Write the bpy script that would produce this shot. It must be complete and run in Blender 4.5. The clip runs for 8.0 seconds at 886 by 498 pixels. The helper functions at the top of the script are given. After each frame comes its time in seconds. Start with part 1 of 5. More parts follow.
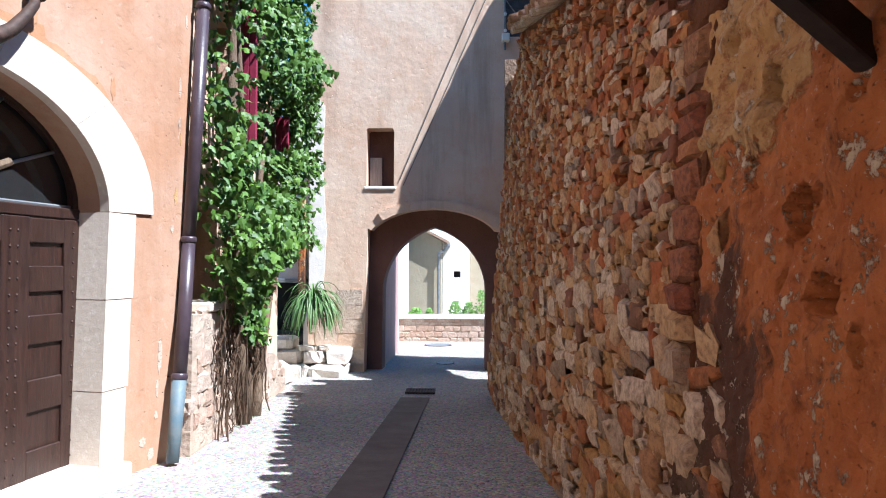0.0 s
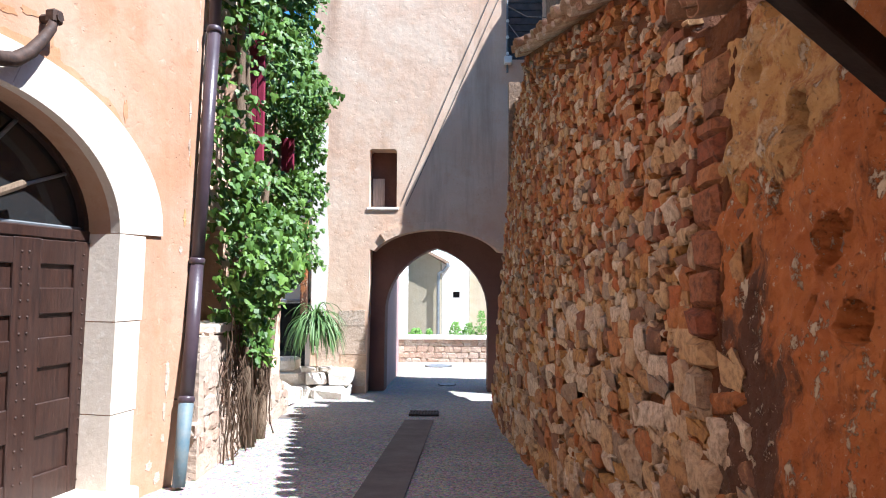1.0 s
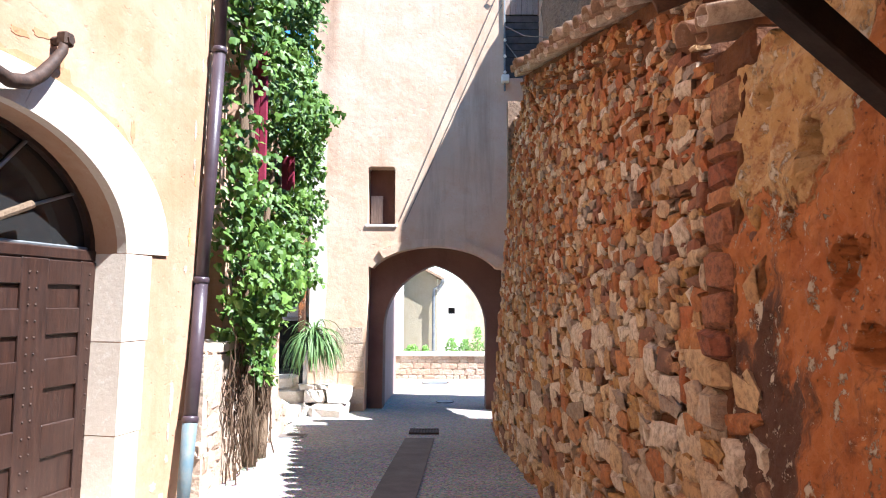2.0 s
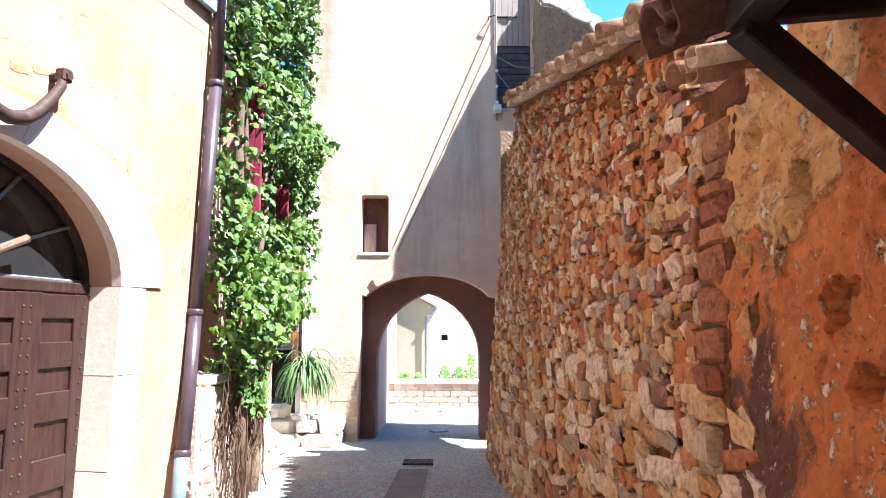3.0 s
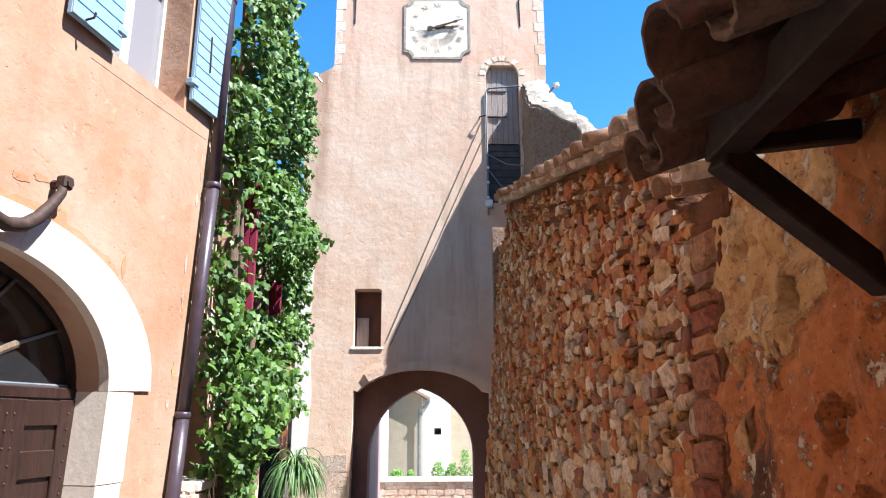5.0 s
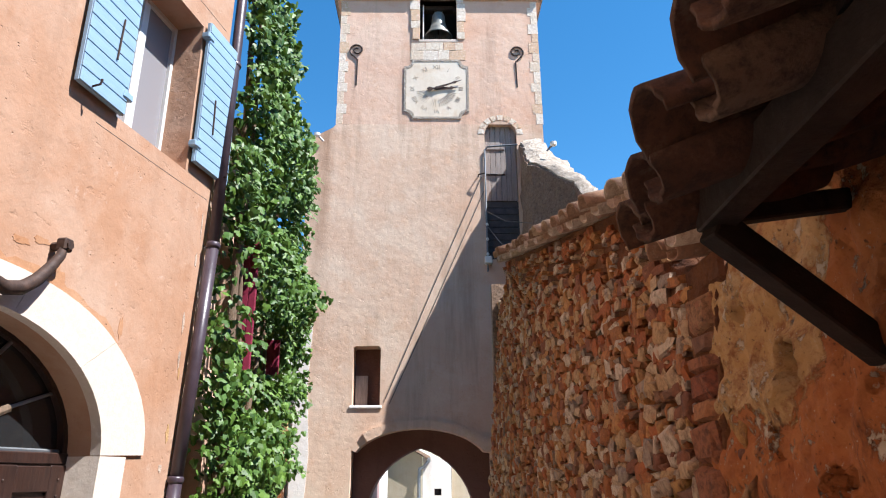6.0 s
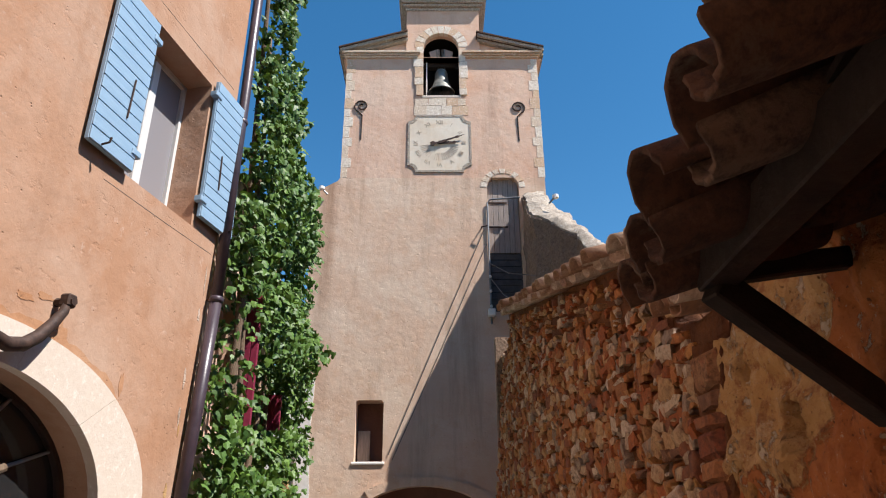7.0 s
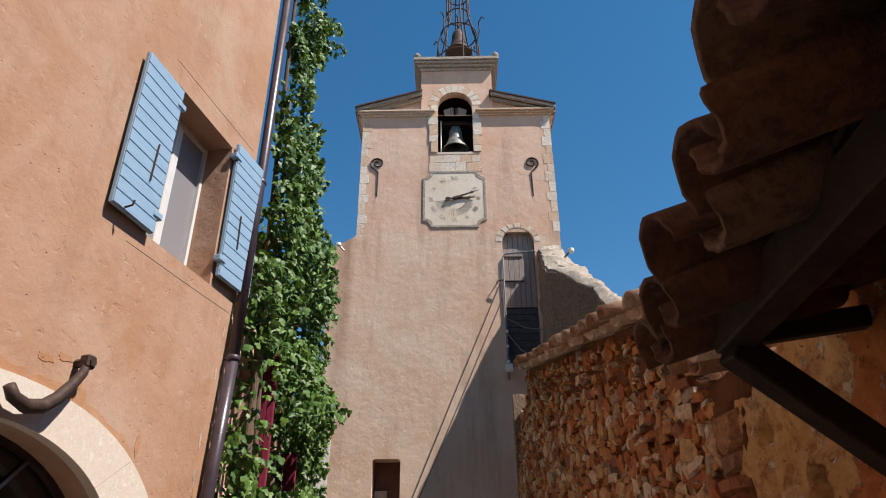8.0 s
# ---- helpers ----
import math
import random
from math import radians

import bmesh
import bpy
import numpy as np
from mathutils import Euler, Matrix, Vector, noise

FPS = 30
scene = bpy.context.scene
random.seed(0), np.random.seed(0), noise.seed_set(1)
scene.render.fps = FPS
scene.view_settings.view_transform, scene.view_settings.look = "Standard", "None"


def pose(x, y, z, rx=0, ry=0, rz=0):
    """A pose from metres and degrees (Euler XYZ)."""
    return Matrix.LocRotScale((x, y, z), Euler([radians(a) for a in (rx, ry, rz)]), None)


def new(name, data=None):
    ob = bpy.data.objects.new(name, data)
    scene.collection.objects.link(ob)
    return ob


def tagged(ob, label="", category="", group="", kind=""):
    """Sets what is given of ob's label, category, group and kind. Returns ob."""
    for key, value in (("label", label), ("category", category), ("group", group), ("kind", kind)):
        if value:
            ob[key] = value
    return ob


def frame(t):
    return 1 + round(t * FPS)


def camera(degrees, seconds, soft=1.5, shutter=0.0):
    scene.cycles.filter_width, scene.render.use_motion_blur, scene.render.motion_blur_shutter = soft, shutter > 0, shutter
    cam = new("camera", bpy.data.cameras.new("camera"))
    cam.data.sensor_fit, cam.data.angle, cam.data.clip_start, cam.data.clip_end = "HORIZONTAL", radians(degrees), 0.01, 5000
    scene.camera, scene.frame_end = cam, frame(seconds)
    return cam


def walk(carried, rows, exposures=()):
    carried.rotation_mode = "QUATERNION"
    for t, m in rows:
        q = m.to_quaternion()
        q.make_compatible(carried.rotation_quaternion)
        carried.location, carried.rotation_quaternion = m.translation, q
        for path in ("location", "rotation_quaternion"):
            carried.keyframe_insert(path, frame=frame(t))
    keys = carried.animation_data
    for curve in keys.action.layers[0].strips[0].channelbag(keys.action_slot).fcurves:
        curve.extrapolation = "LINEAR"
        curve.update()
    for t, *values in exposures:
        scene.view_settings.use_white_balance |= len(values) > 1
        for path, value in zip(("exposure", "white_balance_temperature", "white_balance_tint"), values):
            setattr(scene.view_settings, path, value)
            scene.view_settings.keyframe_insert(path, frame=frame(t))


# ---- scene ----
# camera and its walk: seconds, eye, yaw, pitch up, roll
cam = camera(67.0, 8.0, soft=1.1)
PATH = [
    (0, 0, 0, 1.409, 1.25, 1.46, 0.22),
    (0.5, -0.042, 0, 1.418, 1.18, 2.31, 0.26),
    (1, -0.106, -0.004, 1.428, 0.97, 3.15, 0.33),
    (1.5, -0.169, -0.017, 1.44, 0.69, 3.76, 0.31),
    (3, -0.226, -0.066, 1.504, -0.32, 6.63, -0.01),
    (3.5, -0.223, -0.076, 1.533, -0.55, 8.24, -0.05),
    (4, -0.231, -0.09, 1.559, -0.8, 10.19, -0.12),
    (4.5, -0.232, -0.096, 1.579, -0.94, 12.05, -0.24),
    (6, -0.209, -0.123, 1.646, -0.95, 18.75, -0.4),
    (6.5, -0.205, -0.13, 1.66, -0.92, 20.98, -0.45),
    (7, -0.203, -0.139, 1.668, -0.65, 23.11, -0.44),
    (7.5, -0.202, -0.155, 1.68, 0.04, 25.24, -0.39),
    (8, -0.201, -0.176, 1.687, 0.81, 27.67, -0.39),
]
EXPOSURE = [(0, 1.52, 5650, 10), (1.5, 1.9, 5950, 11), (2.6, 2.35, 6050, 12), (3.5, 2.49, 6050, 12), (4.2, 2.08, 6050, 12), (4.7, 1.80, 6050, 12), (5.8, 1.36, 6200, 13), (6.5, 1.06, 6450, 13), (8, 0.60, 6900, 15)]
walk(cam, [(t, pose(x, y, z, 90 + pitch, 0, yaw) @ pose(0, 0, 0, 0, 0, roll)) for t, x, y, z, yaw, pitch, roll in PATH], EXPOSURE)

# world and sun: light travels along LIGHT
LIGHT = Vector((-0.63, 0.29, -1.0)).normalized()
world = bpy.data.worlds.new("sky")
scene.world = world
world.use_nodes = True
wn, wl = world.node_tree.nodes, world.node_tree.links
sky = wn.new("ShaderNodeTexSky")
sky.sky_type, sky.sun_disc = "NISHITA", False
sky.sun_elevation = math.asin(-LIGHT.z)
sky.sun_rotation = math.atan2(-LIGHT.x, -LIGHT.y)
sky.air_density, sky.dust_density, sky.ozone_density = 1.0, 0.1, 2.4
background = wn["Background"]
background.inputs["Strength"].default_value = 0.095
deep = wn.new("ShaderNodeHueSaturation")
deep.inputs["Hue"].default_value, deep.inputs["Saturation"].default_value = 0.492, 1.32
wl.new(sky.outputs["Color"], deep.inputs["Color"])
wl.new(deep.outputs["Color"], background.inputs["Color"])
sun_data = bpy.data.lights.new("sun", "SUN")
sun_data.energy, sun_data.angle, sun_data.color = 5.0, radians(0.5), (1.0, 0.97, 0.92)
sun = new("sun", sun_data)
sun.matrix_world = Matrix.Translation((6, -3, 14)) @ LIGHT.to_track_quat("-Z", "Y").to_matrix().to_4x4()


# ---- materials ----
class Nodes:
    """A short hand for one node material."""

    def __init__(self, name):
        self.m = bpy.data.materials.new(name)
        self.m.use_nodes = True
        self.t = self.m.node_tree
        self.b = self.t.nodes["Principled BSDF"]
        self.pos = self.t.nodes.new("ShaderNodeNewGeometry").outputs["Position"]

    def add(self, kind, **values):
        n = self.t.nodes.new(kind)
        for k, v in values.items():
            s = n.inputs[k.replace("_", " ")]
            if isinstance(v, bpy.types.NodeSocket):
                self.t.links.new(v, s)
            else:
                s.default_value = v
        return n

    def stretch(self, sx, sy, sz):
        m = self.add("ShaderNodeMapping", Vector=self.pos)
        m.inputs["Scale"].default_value = (sx, sy, sz)
        return m.outputs[0]

    def noise(self, scale, detail=5.0, rough=0.6, at=None, warp=0.0):
        return self.add("ShaderNodeTexNoise", Vector=at or self.pos, Scale=scale, Detail=detail, Roughness=rough, Distortion=warp).outputs["Fac"]

    def cells(self, scale, at=None, feature="F1"):
        n = self.add("ShaderNodeTexVoronoi", Vector=at or self.pos, Scale=scale)
        n.feature = feature
        return n.outputs

    def ramp(self, fac, lo, hi, a=0.0, b=1.0):
        n = self.add("ShaderNodeMapRange", Value=fac)
        n.inputs[1].default_value, n.inputs[2].default_value, n.inputs[3].default_value, n.inputs[4].default_value = lo, hi, a, b
        return n.outputs[0]

    def mix(self, fac, a, b, how="MIX"):
        n = self.t.nodes.new("ShaderNodeMix")
        n.data_type, n.blend_type = "RGBA", how
        for s, v in ((n.inputs[0], fac), (n.inputs[6], a), (n.inputs[7], b)):
            if isinstance(v, bpy.types.NodeSocket):
                self.t.links.new(v, s)
            elif isinstance(v, (tuple, list)):
                s.default_value = (*v, 1.0)
            else:
                s.default_value = v
        return n.outputs[2]

    def math(self, op, a, b=0.0):
        n = self.t.nodes.new("ShaderNodeMath")
        n.operation = op
        for s, v in zip(n.inputs, (a, b)):
            if isinstance(v, bpy.types.NodeSocket):
                self.t.links.new(v, s)
            else:
                s.default_value = v
        return n.outputs[0]

    def bump(self, height, strength, distance, onto=None):
        n = self.add("ShaderNodeBump", Height=height, Strength=strength, Distance=distance)
        if onto:
            self.t.links.new(onto, n.inputs["Normal"])
        return n.outputs[0]

    def rand(self):
        return self.t.nodes.new("ShaderNodeObjectInfo").outputs["Random"]

    def island(self):
        n = self.t.nodes.new("ShaderNodeNewGeometry")
        return n.outputs["Random Per Island"]

    def done(self, colour, rough=0.9, normal=None, metal=0.0, spec=0.3):
        for key, v in (("Base Color", colour), ("Roughness", rough), ("Metallic", metal), ("Specular IOR Level", spec), ("Normal", normal)):
            if v is None:
                continue
            s = self.b.inputs[key]
            if isinstance(v, bpy.types.NodeSocket):
                self.t.links.new(v, s)
            elif isinstance(v, (tuple, list)):
                s.default_value = (*v, 1.0)
            else:
                s.default_value = v
        return self.m


def stucco(name, a, b, stain, dark, grain=0.012, streaks=0.5, rough=0.92, pits=0.5, drip=None):
    """Old lime render: blotches of two tones, rain streaks, trowel relief and small pits."""
    n = Nodes(name)
    c = n.mix(n.ramp(n.noise(0.9, 6, 0.62, warp=0.6), 0.36, 0.66), a, b)
    c = n.mix(n.ramp(n.noise(2.7, 6, 0.7), 0.52, 0.78, 0, 0.75), c, stain)
    run = n.noise(1.6, 5, 0.65, n.stretch(1.5, 1.5, 0.16))
    c = n.mix(n.ramp(run, 0.52, 0.75, 0, streaks), c, dark)
    c = n.mix(n.ramp(n.noise(38, 3, 0.6), 0.58, 0.8, 0, 0.18), c, dark)
    c = n.mix(n.ramp(n.noise(5.5, 8, 0.72), 0.62, 0.67, 0, 0.55), c, (min(1, b[0] * 1.12), min(1, b[1] * 1.2), min(1, b[2] * 1.3)))
    if drip:
        # one long brown water stain down the corner
        x0, x1, z0, z1, tone = drip
        at = n.add("ShaderNodeSeparateXYZ", Vector=n.pos).outputs
        across = n.math("MULTIPLY", n.ramp(at[0], x0 - 0.08, x0 + 0.05), n.ramp(at[0], x1 - 0.10, x1 + 0.08, 1, 0))
        down = n.math("MULTIPLY", n.ramp(at[2], z0, z1), n.ramp(n.noise(2.2, 5, 0.7, n.stretch(2.5, 2.5, 0.4)), 0.25, 0.6, 0.35, 1))
        c = n.mix(n.math("MULTIPLY", across, n.math("MULTIPLY", down, 0.8)), c, tone)
    pit = n.ramp(n.cells(14)["Distance"], 0.02, 0.12)
    pit_on = n.ramp(n.noise(3.3, 2), 0.5, 0.62)
    hole = n.math("MULTIPLY", n.math("SUBTRACT", 1.0, pit), pit_on)
    c = n.mix(n.math("MULTIPLY", hole, 0.6 * pits), c, dark)
    h = n.math("ADD", n.math("MULTIPLY", n.noise(4.0, 7, 0.62), 1.5), n.math("MULTIPLY", n.noise(34, 5, 0.65), 0.22))
    h = n.math("ADD", h, n.ramp(n.noise(8, 5, 0.6, n.stretch(1, 1, 1.4)), 0.24, 0.40, -0.4, 0))
    h = n.math("SUBTRACT", h, n.math("MULTIPLY", hole, pits))
    return n.done(c, rough, n.bump(h, 0.8, grain))


M = {}
M["peach"] = stucco("peach_render", (0.375, 0.207, 0.124), (0.425, 0.285, 0.205), (0.325, 0.16, 0.084), (0.24, 0.132, 0.078), 0.012, 0.45, pits=0.9)
M["tower"] = stucco("tower_render", (0.62, 0.42, 0.30), (0.68, 0.53, 0.41), (0.59, 0.36, 0.23), (0.34, 0.23, 0.16), 0.012, 0.7, pits=0.9, drip=(-2.50, -2.22, 3.0, 7.6, (0.30, 0.17, 0.10)))
M["tower_top"] = stucco("tower_top_render", (0.64, 0.41, 0.295), (0.69, 0.50, 0.38), (0.60, 0.33, 0.20), (0.34, 0.21, 0.145), 0.011, 0.6, pits=0.9)
M["bare_plaster"] = stucco("bare_orange_plaster", (0.36, 0.175, 0.085), (0.42, 0.24, 0.14), (0.31, 0.13, 0.06), (0.22, 0.11, 0.06), 0.012, 0.3, pits=1.2)
# Dark tone puts the shadow inside the gate arch into the render's colour.
M["gate"] = stucco("shaded_gate_render", (0.144, 0.072, 0.0576), (0.187, 0.0972, 0.0756), (0.13, 0.0612, 0.0504), (0.072, 0.036, 0.0324), 0.02, 0.4)


def flaking(name):
    """Layers of old ochre plaster: orange coat, pale yellow coat, soot and white chips, with stepped edges."""
    n = Nodes(name)
    at = n.stretch(1, 1, 0.75)
    big = n.noise(1.15, 9, 0.68, at, 0.5)
    where = n.add("ShaderNodeSeparateXYZ", Vector=n.pos).outputs
    high = n.math("MULTIPLY", n.ramp(where[2], 1.6, 2.0), n.ramp(where[1], 1.88, 2.1))
    pale = n.ramp(n.math("ADD", big, n.ramp(high, 0, 1, -0.06, 0.17)), 0.545, 0.565)
    c = n.mix(n.ramp(n.noise(2.4, 7, 0.65), 0.35, 0.68), (0.37, 0.118, 0.037), (0.47, 0.18, 0.058))
    c = n.mix(n.ramp(n.noise(7, 6, 0.7), 0.5, 0.72, 0, 0.7), c, (0.22, 0.068, 0.026))
    y = n.mix(n.ramp(n.noise(4, 7, 0.7), 0.38, 0.66), (0.42, 0.235, 0.085), (0.54, 0.35, 0.165))
    y = n.mix(n.ramp(n.noise(13, 6, 0.7), 0.50, 0.64, 0, 0.85), y, (0.26, 0.10, 0.04))
    y = n.mix(n.ramp(n.noise(6, 8, 0.75), 0.56, 0.66, 0, 0.8), y, (0.54, 0.40, 0.23))
    c = n.mix(pale, c, y)
    soot = n.noise(1.5, 7, 0.7, n.stretch(1.6, 1.6, 0.45), 0.4)
    damp = n.math("MULTIPLY", n.ramp(where[2], 0.6, 1.7, 1, 0), n.ramp(where[1], 2.15, 2.45))
    c = n.mix(n.ramp(n.math("ADD", soot, n.ramp(damp, 0, 1, -0.03, 0.30)), 0.56, 0.64, 0, 0.9), c, (0.065, 0.035, 0.026))
    chip = n.ramp(n.noise(9, 8, 0.75, at), 0.575, 0.60)
    c = n.mix(chip, c, (0.55, 0.45, 0.33))
    c = n.mix(n.ramp(n.noise(33, 4, 0.7), 0.63, 0.68, 0, 0.8), c, (0.50, 0.38, 0.26))
    speck = n.ramp(n.noise(48, 3, 0.6), 0.64, 0.72)
    c = n.mix(n.math("MULTIPLY", speck, 0.8), c, (0.12, 0.06, 0.035))
    h = n.math("ADD", n.math("MULTIPLY", pale, -0.5), n.math("MULTIPLY", chip, -0.5))
    h = n.math("ADD", h, n.math("MULTIPLY", n.noise(6, 8, 0.68), 1.4))
    h = n.math("SUBTRACT", h, n.math("MULTIPLY", speck, 0.3))
    return n.done(c, 0.93, n.bump(h, 1.0, 0.035))


M["ochre"] = flaking("flaking_ochre_render")
M["ochre_pale"] = stucco("pale_ochre_render", (0.42, 0.25, 0.10), (0.50, 0.32, 0.15), (0.36, 0.16, 0.055), (0.15, 0.08, 0.045), 0.03, 0.5, pits=1.4)
M["mauve"] = stucco("mauve_render", (0.336, 0.216, 0.208), (0.384, 0.256, 0.24), (0.304, 0.184, 0.176), (0.216, 0.144, 0.136), 0.012, 0.3)
# Cream lowered to put the far house's shaded side into the colour.
M["cream"] = stucco("shaded_cream_render", (0.31, 0.27, 0.19), (0.34, 0.3, 0.225), (0.28, 0.23, 0.15), (0.21, 0.18, 0.13), 0.012, 0.4)
M["yellow"] = stucco("yellow_render", (0.434, 0.36, 0.248), (0.459, 0.391, 0.291), (0.397, 0.31, 0.198), (0.31, 0.248, 0.167), 0.012, 0.4)
M["white"] = stucco("white_render", (0.74, 0.70, 0.65), (0.78, 0.75, 0.71), (0.70, 0.63, 0.55), (0.48, 0.43, 0.37), 0.010, 0.4)


def stone(name, tones, dark, per, grain=0.02, lichen=None, low=0.35, glint=0.55):
    """Cut or rubble stone; its tone varies from piece to piece."""
    n = Nodes(name)
    r = n.rand() if per == "object" else n.island()
    ramp = n.t.nodes.new("ShaderNodeValToRGB")
    ramp.color_ramp.interpolation = "CONSTANT"
    while len(ramp.color_ramp.elements) < len(tones):
        ramp.color_ramp.elements.new(0.5)
    for i, (e, c) in enumerate(zip(ramp.color_ramp.elements, tones)):
        e.position, e.color = i / len(tones), (*c, 1)
    n.t.links.new(r, ramp.inputs[0])
    c = ramp.outputs[0]
    c = n.mix(n.ramp(n.noise(11, 6, 0.7), 0.46, 0.75, 0, 0.4), c, tones[0])
    c = n.mix(n.ramp(n.noise(24, 7, 0.75), low, 0.56, 0.85, 0), c, dark)
    c = n.mix(n.ramp(n.noise(17, 7, 0.75), 0.55, 0.66, 0, glint), c, (min(1, tones[0][0] * 1.5), min(1, tones[0][1] * 1.7), min(1, tones[0][2] * 1.9)))
    if lichen:
        c = n.mix(n.ramp(n.noise(6, 6, 0.75), 0.56, 0.68, 0, 0.8), c, lichen)
    h = n.math("ADD", n.noise(16, 7, 0.7), n.math("MULTIPLY", n.noise(70, 4, 0.6), 0.3))
    return n.done(c, 0.93, n.bump(h, 0.9, grain))


RUBBLE = [(0.428, 0.213, 0.0944), (0.577, 0.418, 0.272), (0.391, 0.135, 0.044), (0.632, 0.505, 0.368), (0.437, 0.178, 0.06), (0.307, 0.226, 0.16), (0.465, 0.261, 0.116), (0.67, 0.539, 0.4), (0.456, 0.244, 0.08), (0.223, 0.109, 0.068), (0.595, 0.4, 0.216), (0.465, 0.348, 0.24)]
RUST = [(0.38, 0.16, 0.065), (0.54, 0.38, 0.23), (0.34, 0.10, 0.035), (0.46, 0.18, 0.06), (0.60, 0.49, 0.37), (0.40, 0.12, 0.04), (0.48, 0.23, 0.08), (0.33, 0.26, 0.20), (0.50, 0.32, 0.16), (0.24, 0.09, 0.05)]
M["rubble"] = stone("rubble_stone", RUBBLE, (0.12, 0.065, 0.042), "object", 0.028, None, 0.30, 0.45)
M["rust_stone"] = stone("rust_rubble_stone", RUST, (0.12, 0.060, 0.036), "object", 0.018, None, 0.30, 0.45)
M["red_brick"] = stone("dark_red_brick", [(0.28, 0.09, 0.045), (0.33, 0.13, 0.06), (0.24, 0.08, 0.05), (0.38, 0.20, 0.10)], (0.08, 0.04, 0.03), "object", 0.03)
M["rubble_joined"] = stone("rubble_stone_small", RUBBLE, (0.12, 0.060, 0.036), "island", 0.022, None, 0.30, 0.45)
M["rust_joined"] = stone("rust_rubble_stone_small", RUST, (0.12, 0.060, 0.036), "island", 0.022, None, 0.30, 0.45)
M["pale_stone"] = stone("pale_limestone", [(0.60, 0.53, 0.455), (0.63, 0.57, 0.50), (0.58, 0.50, 0.42), (0.61, 0.53, 0.45)], (0.50, 0.41, 0.33), "object", 0.004, None, 0.16, 0.3)
# Brighter than pale_limestone, for the ledge stones at the tower foot.
M["white_stone"] = stone("white_limestone", [(0.74, 0.69, 0.62), (0.78, 0.73, 0.67), (0.70, 0.63, 0.55)], (0.55, 0.46, 0.38), "object", 0.015, None, 0.25)
M["quoin"] = stone("quoin_stone", [(0.72, 0.62, 0.50), (0.76, 0.68, 0.57), (0.68, 0.55, 0.42), (0.74, 0.66, 0.56), (0.64, 0.44, 0.29)], (0.46, 0.35, 0.25), "object", 0.012, None, 0.28)
M["grey_stone"] = stone("weathered_grey_stone", [(0.29, 0.25, 0.21), (0.36, 0.31, 0.25)], (0.11, 0.095, 0.08), "object", 0.03, (0.22, 0.21, 0.18))
# Brown stone darkened so its colour carries the shade on the buttress face.
M["buttress"] = stone("shaded_weathered_stone", [(0.24, 0.165, 0.115), (0.30, 0.21, 0.15)], (0.09, 0.06, 0.045), "object", 0.045, (0.16, 0.125, 0.10))
M["cap_stone"] = stone("worn_cap_stone", [(0.45, 0.387, 0.315), (0.396, 0.342, 0.279), (0.486, 0.414, 0.342)], (0.216, 0.18, 0.144), "object", 0.03)
M["base_stone"] = stone("ochre_base_stone", [(0.49, 0.36, 0.266), (0.504, 0.389, 0.302), (0.468, 0.324, 0.223), (0.504, 0.41, 0.331)], (0.36, 0.259, 0.187), "object", 0.02)
M["garden_stone"] = stone("garden_wall_stone", [(0.432, 0.31, 0.238), (0.468, 0.36, 0.295), (0.396, 0.266, 0.202), (0.482, 0.403, 0.338)], (0.288, 0.194, 0.144), "island", 0.02)
M["tile"] = stone("clay_roof_tile", [(0.24, 0.105, 0.058), (0.30, 0.155, 0.09), (0.21, 0.09, 0.05), (0.38, 0.27, 0.19)], (0.10, 0.06, 0.045), "object", 0.006, (0.34, 0.30, 0.24), 0.3)

# Lichen-marked tile, made paler to put the coping's sunlight into the colour.
M["coping_tile"] = stone("sunlit_pale_clay_tile", [(0.36, 0.22, 0.14), (0.46, 0.33, 0.23), (0.30, 0.16, 0.095), (0.52, 0.42, 0.32)], (0.17, 0.11, 0.08), "object", 0.006, (0.48, 0.42, 0.34), 0.3)
# Tile darkened for the shade under the porch eave; dark roof edges share it.
M["dark_tile"] = stone("shade_and_edge_clay_tile", [(0.078, 0.0372, 0.0228), (0.102, 0.051, 0.03), (0.066, 0.033, 0.0216), (0.12, 0.078, 0.054)], (0.03, 0.0192, 0.0156), "object", 0.008, (0.09, 0.075, 0.06), 0.38)


def mortar():
    n = Nodes("earth_mortar")
    c = n.mix(n.ramp(n.noise(2.2, 6, 0.7), 0.35, 0.65), (0.10, 0.032, 0.014), (0.25, 0.105, 0.040))
    c = n.mix(n.ramp(n.noise(19, 5, 0.7), 0.45, 0.7, 0, 0.7), c, (0.12, 0.055, 0.03))
    h = n.math("ADD", n.noise(9, 7, 0.7), n.math("MULTIPLY", n.noise(40, 5, 0.6), 0.5))
    return n.done(c, 0.96, n.bump(h, 1.0, 0.05))


M["mortar"] = mortar()


def paving():
    n = Nodes("washed_gravel_concrete")
    cell = n.cells(48)
    c = n.mix(n.ramp(n.noise(0.7, 6, 0.65), 0.35, 0.7), (0.25, 0.215, 0.18), (0.32, 0.28, 0.235))
    c = n.mix(0.7, c, cell["Color"], "OVERLAY")
    c = n.mix(n.ramp(n.noise(26, 5, 0.7), 0.5, 0.7, 0, 0.6), c, (0.14, 0.122, 0.105))
    c = n.mix(n.ramp(n.noise(3.5, 6, 0.7), 0.55, 0.75, 0, 0.6), c, (0.195, 0.17, 0.145))
    grey = n.add("ShaderNodeHueSaturation", Saturation=0.6, Color=c).outputs[0]
    h = n.math("SUBTRACT", 1.0, cell["Distance"])
    return n.done(grey, 0.88, n.bump(h, 1.0, 0.009, n.bump(n.noise(3, 4), 0.3, 0.02)))


M["paving"] = paving()


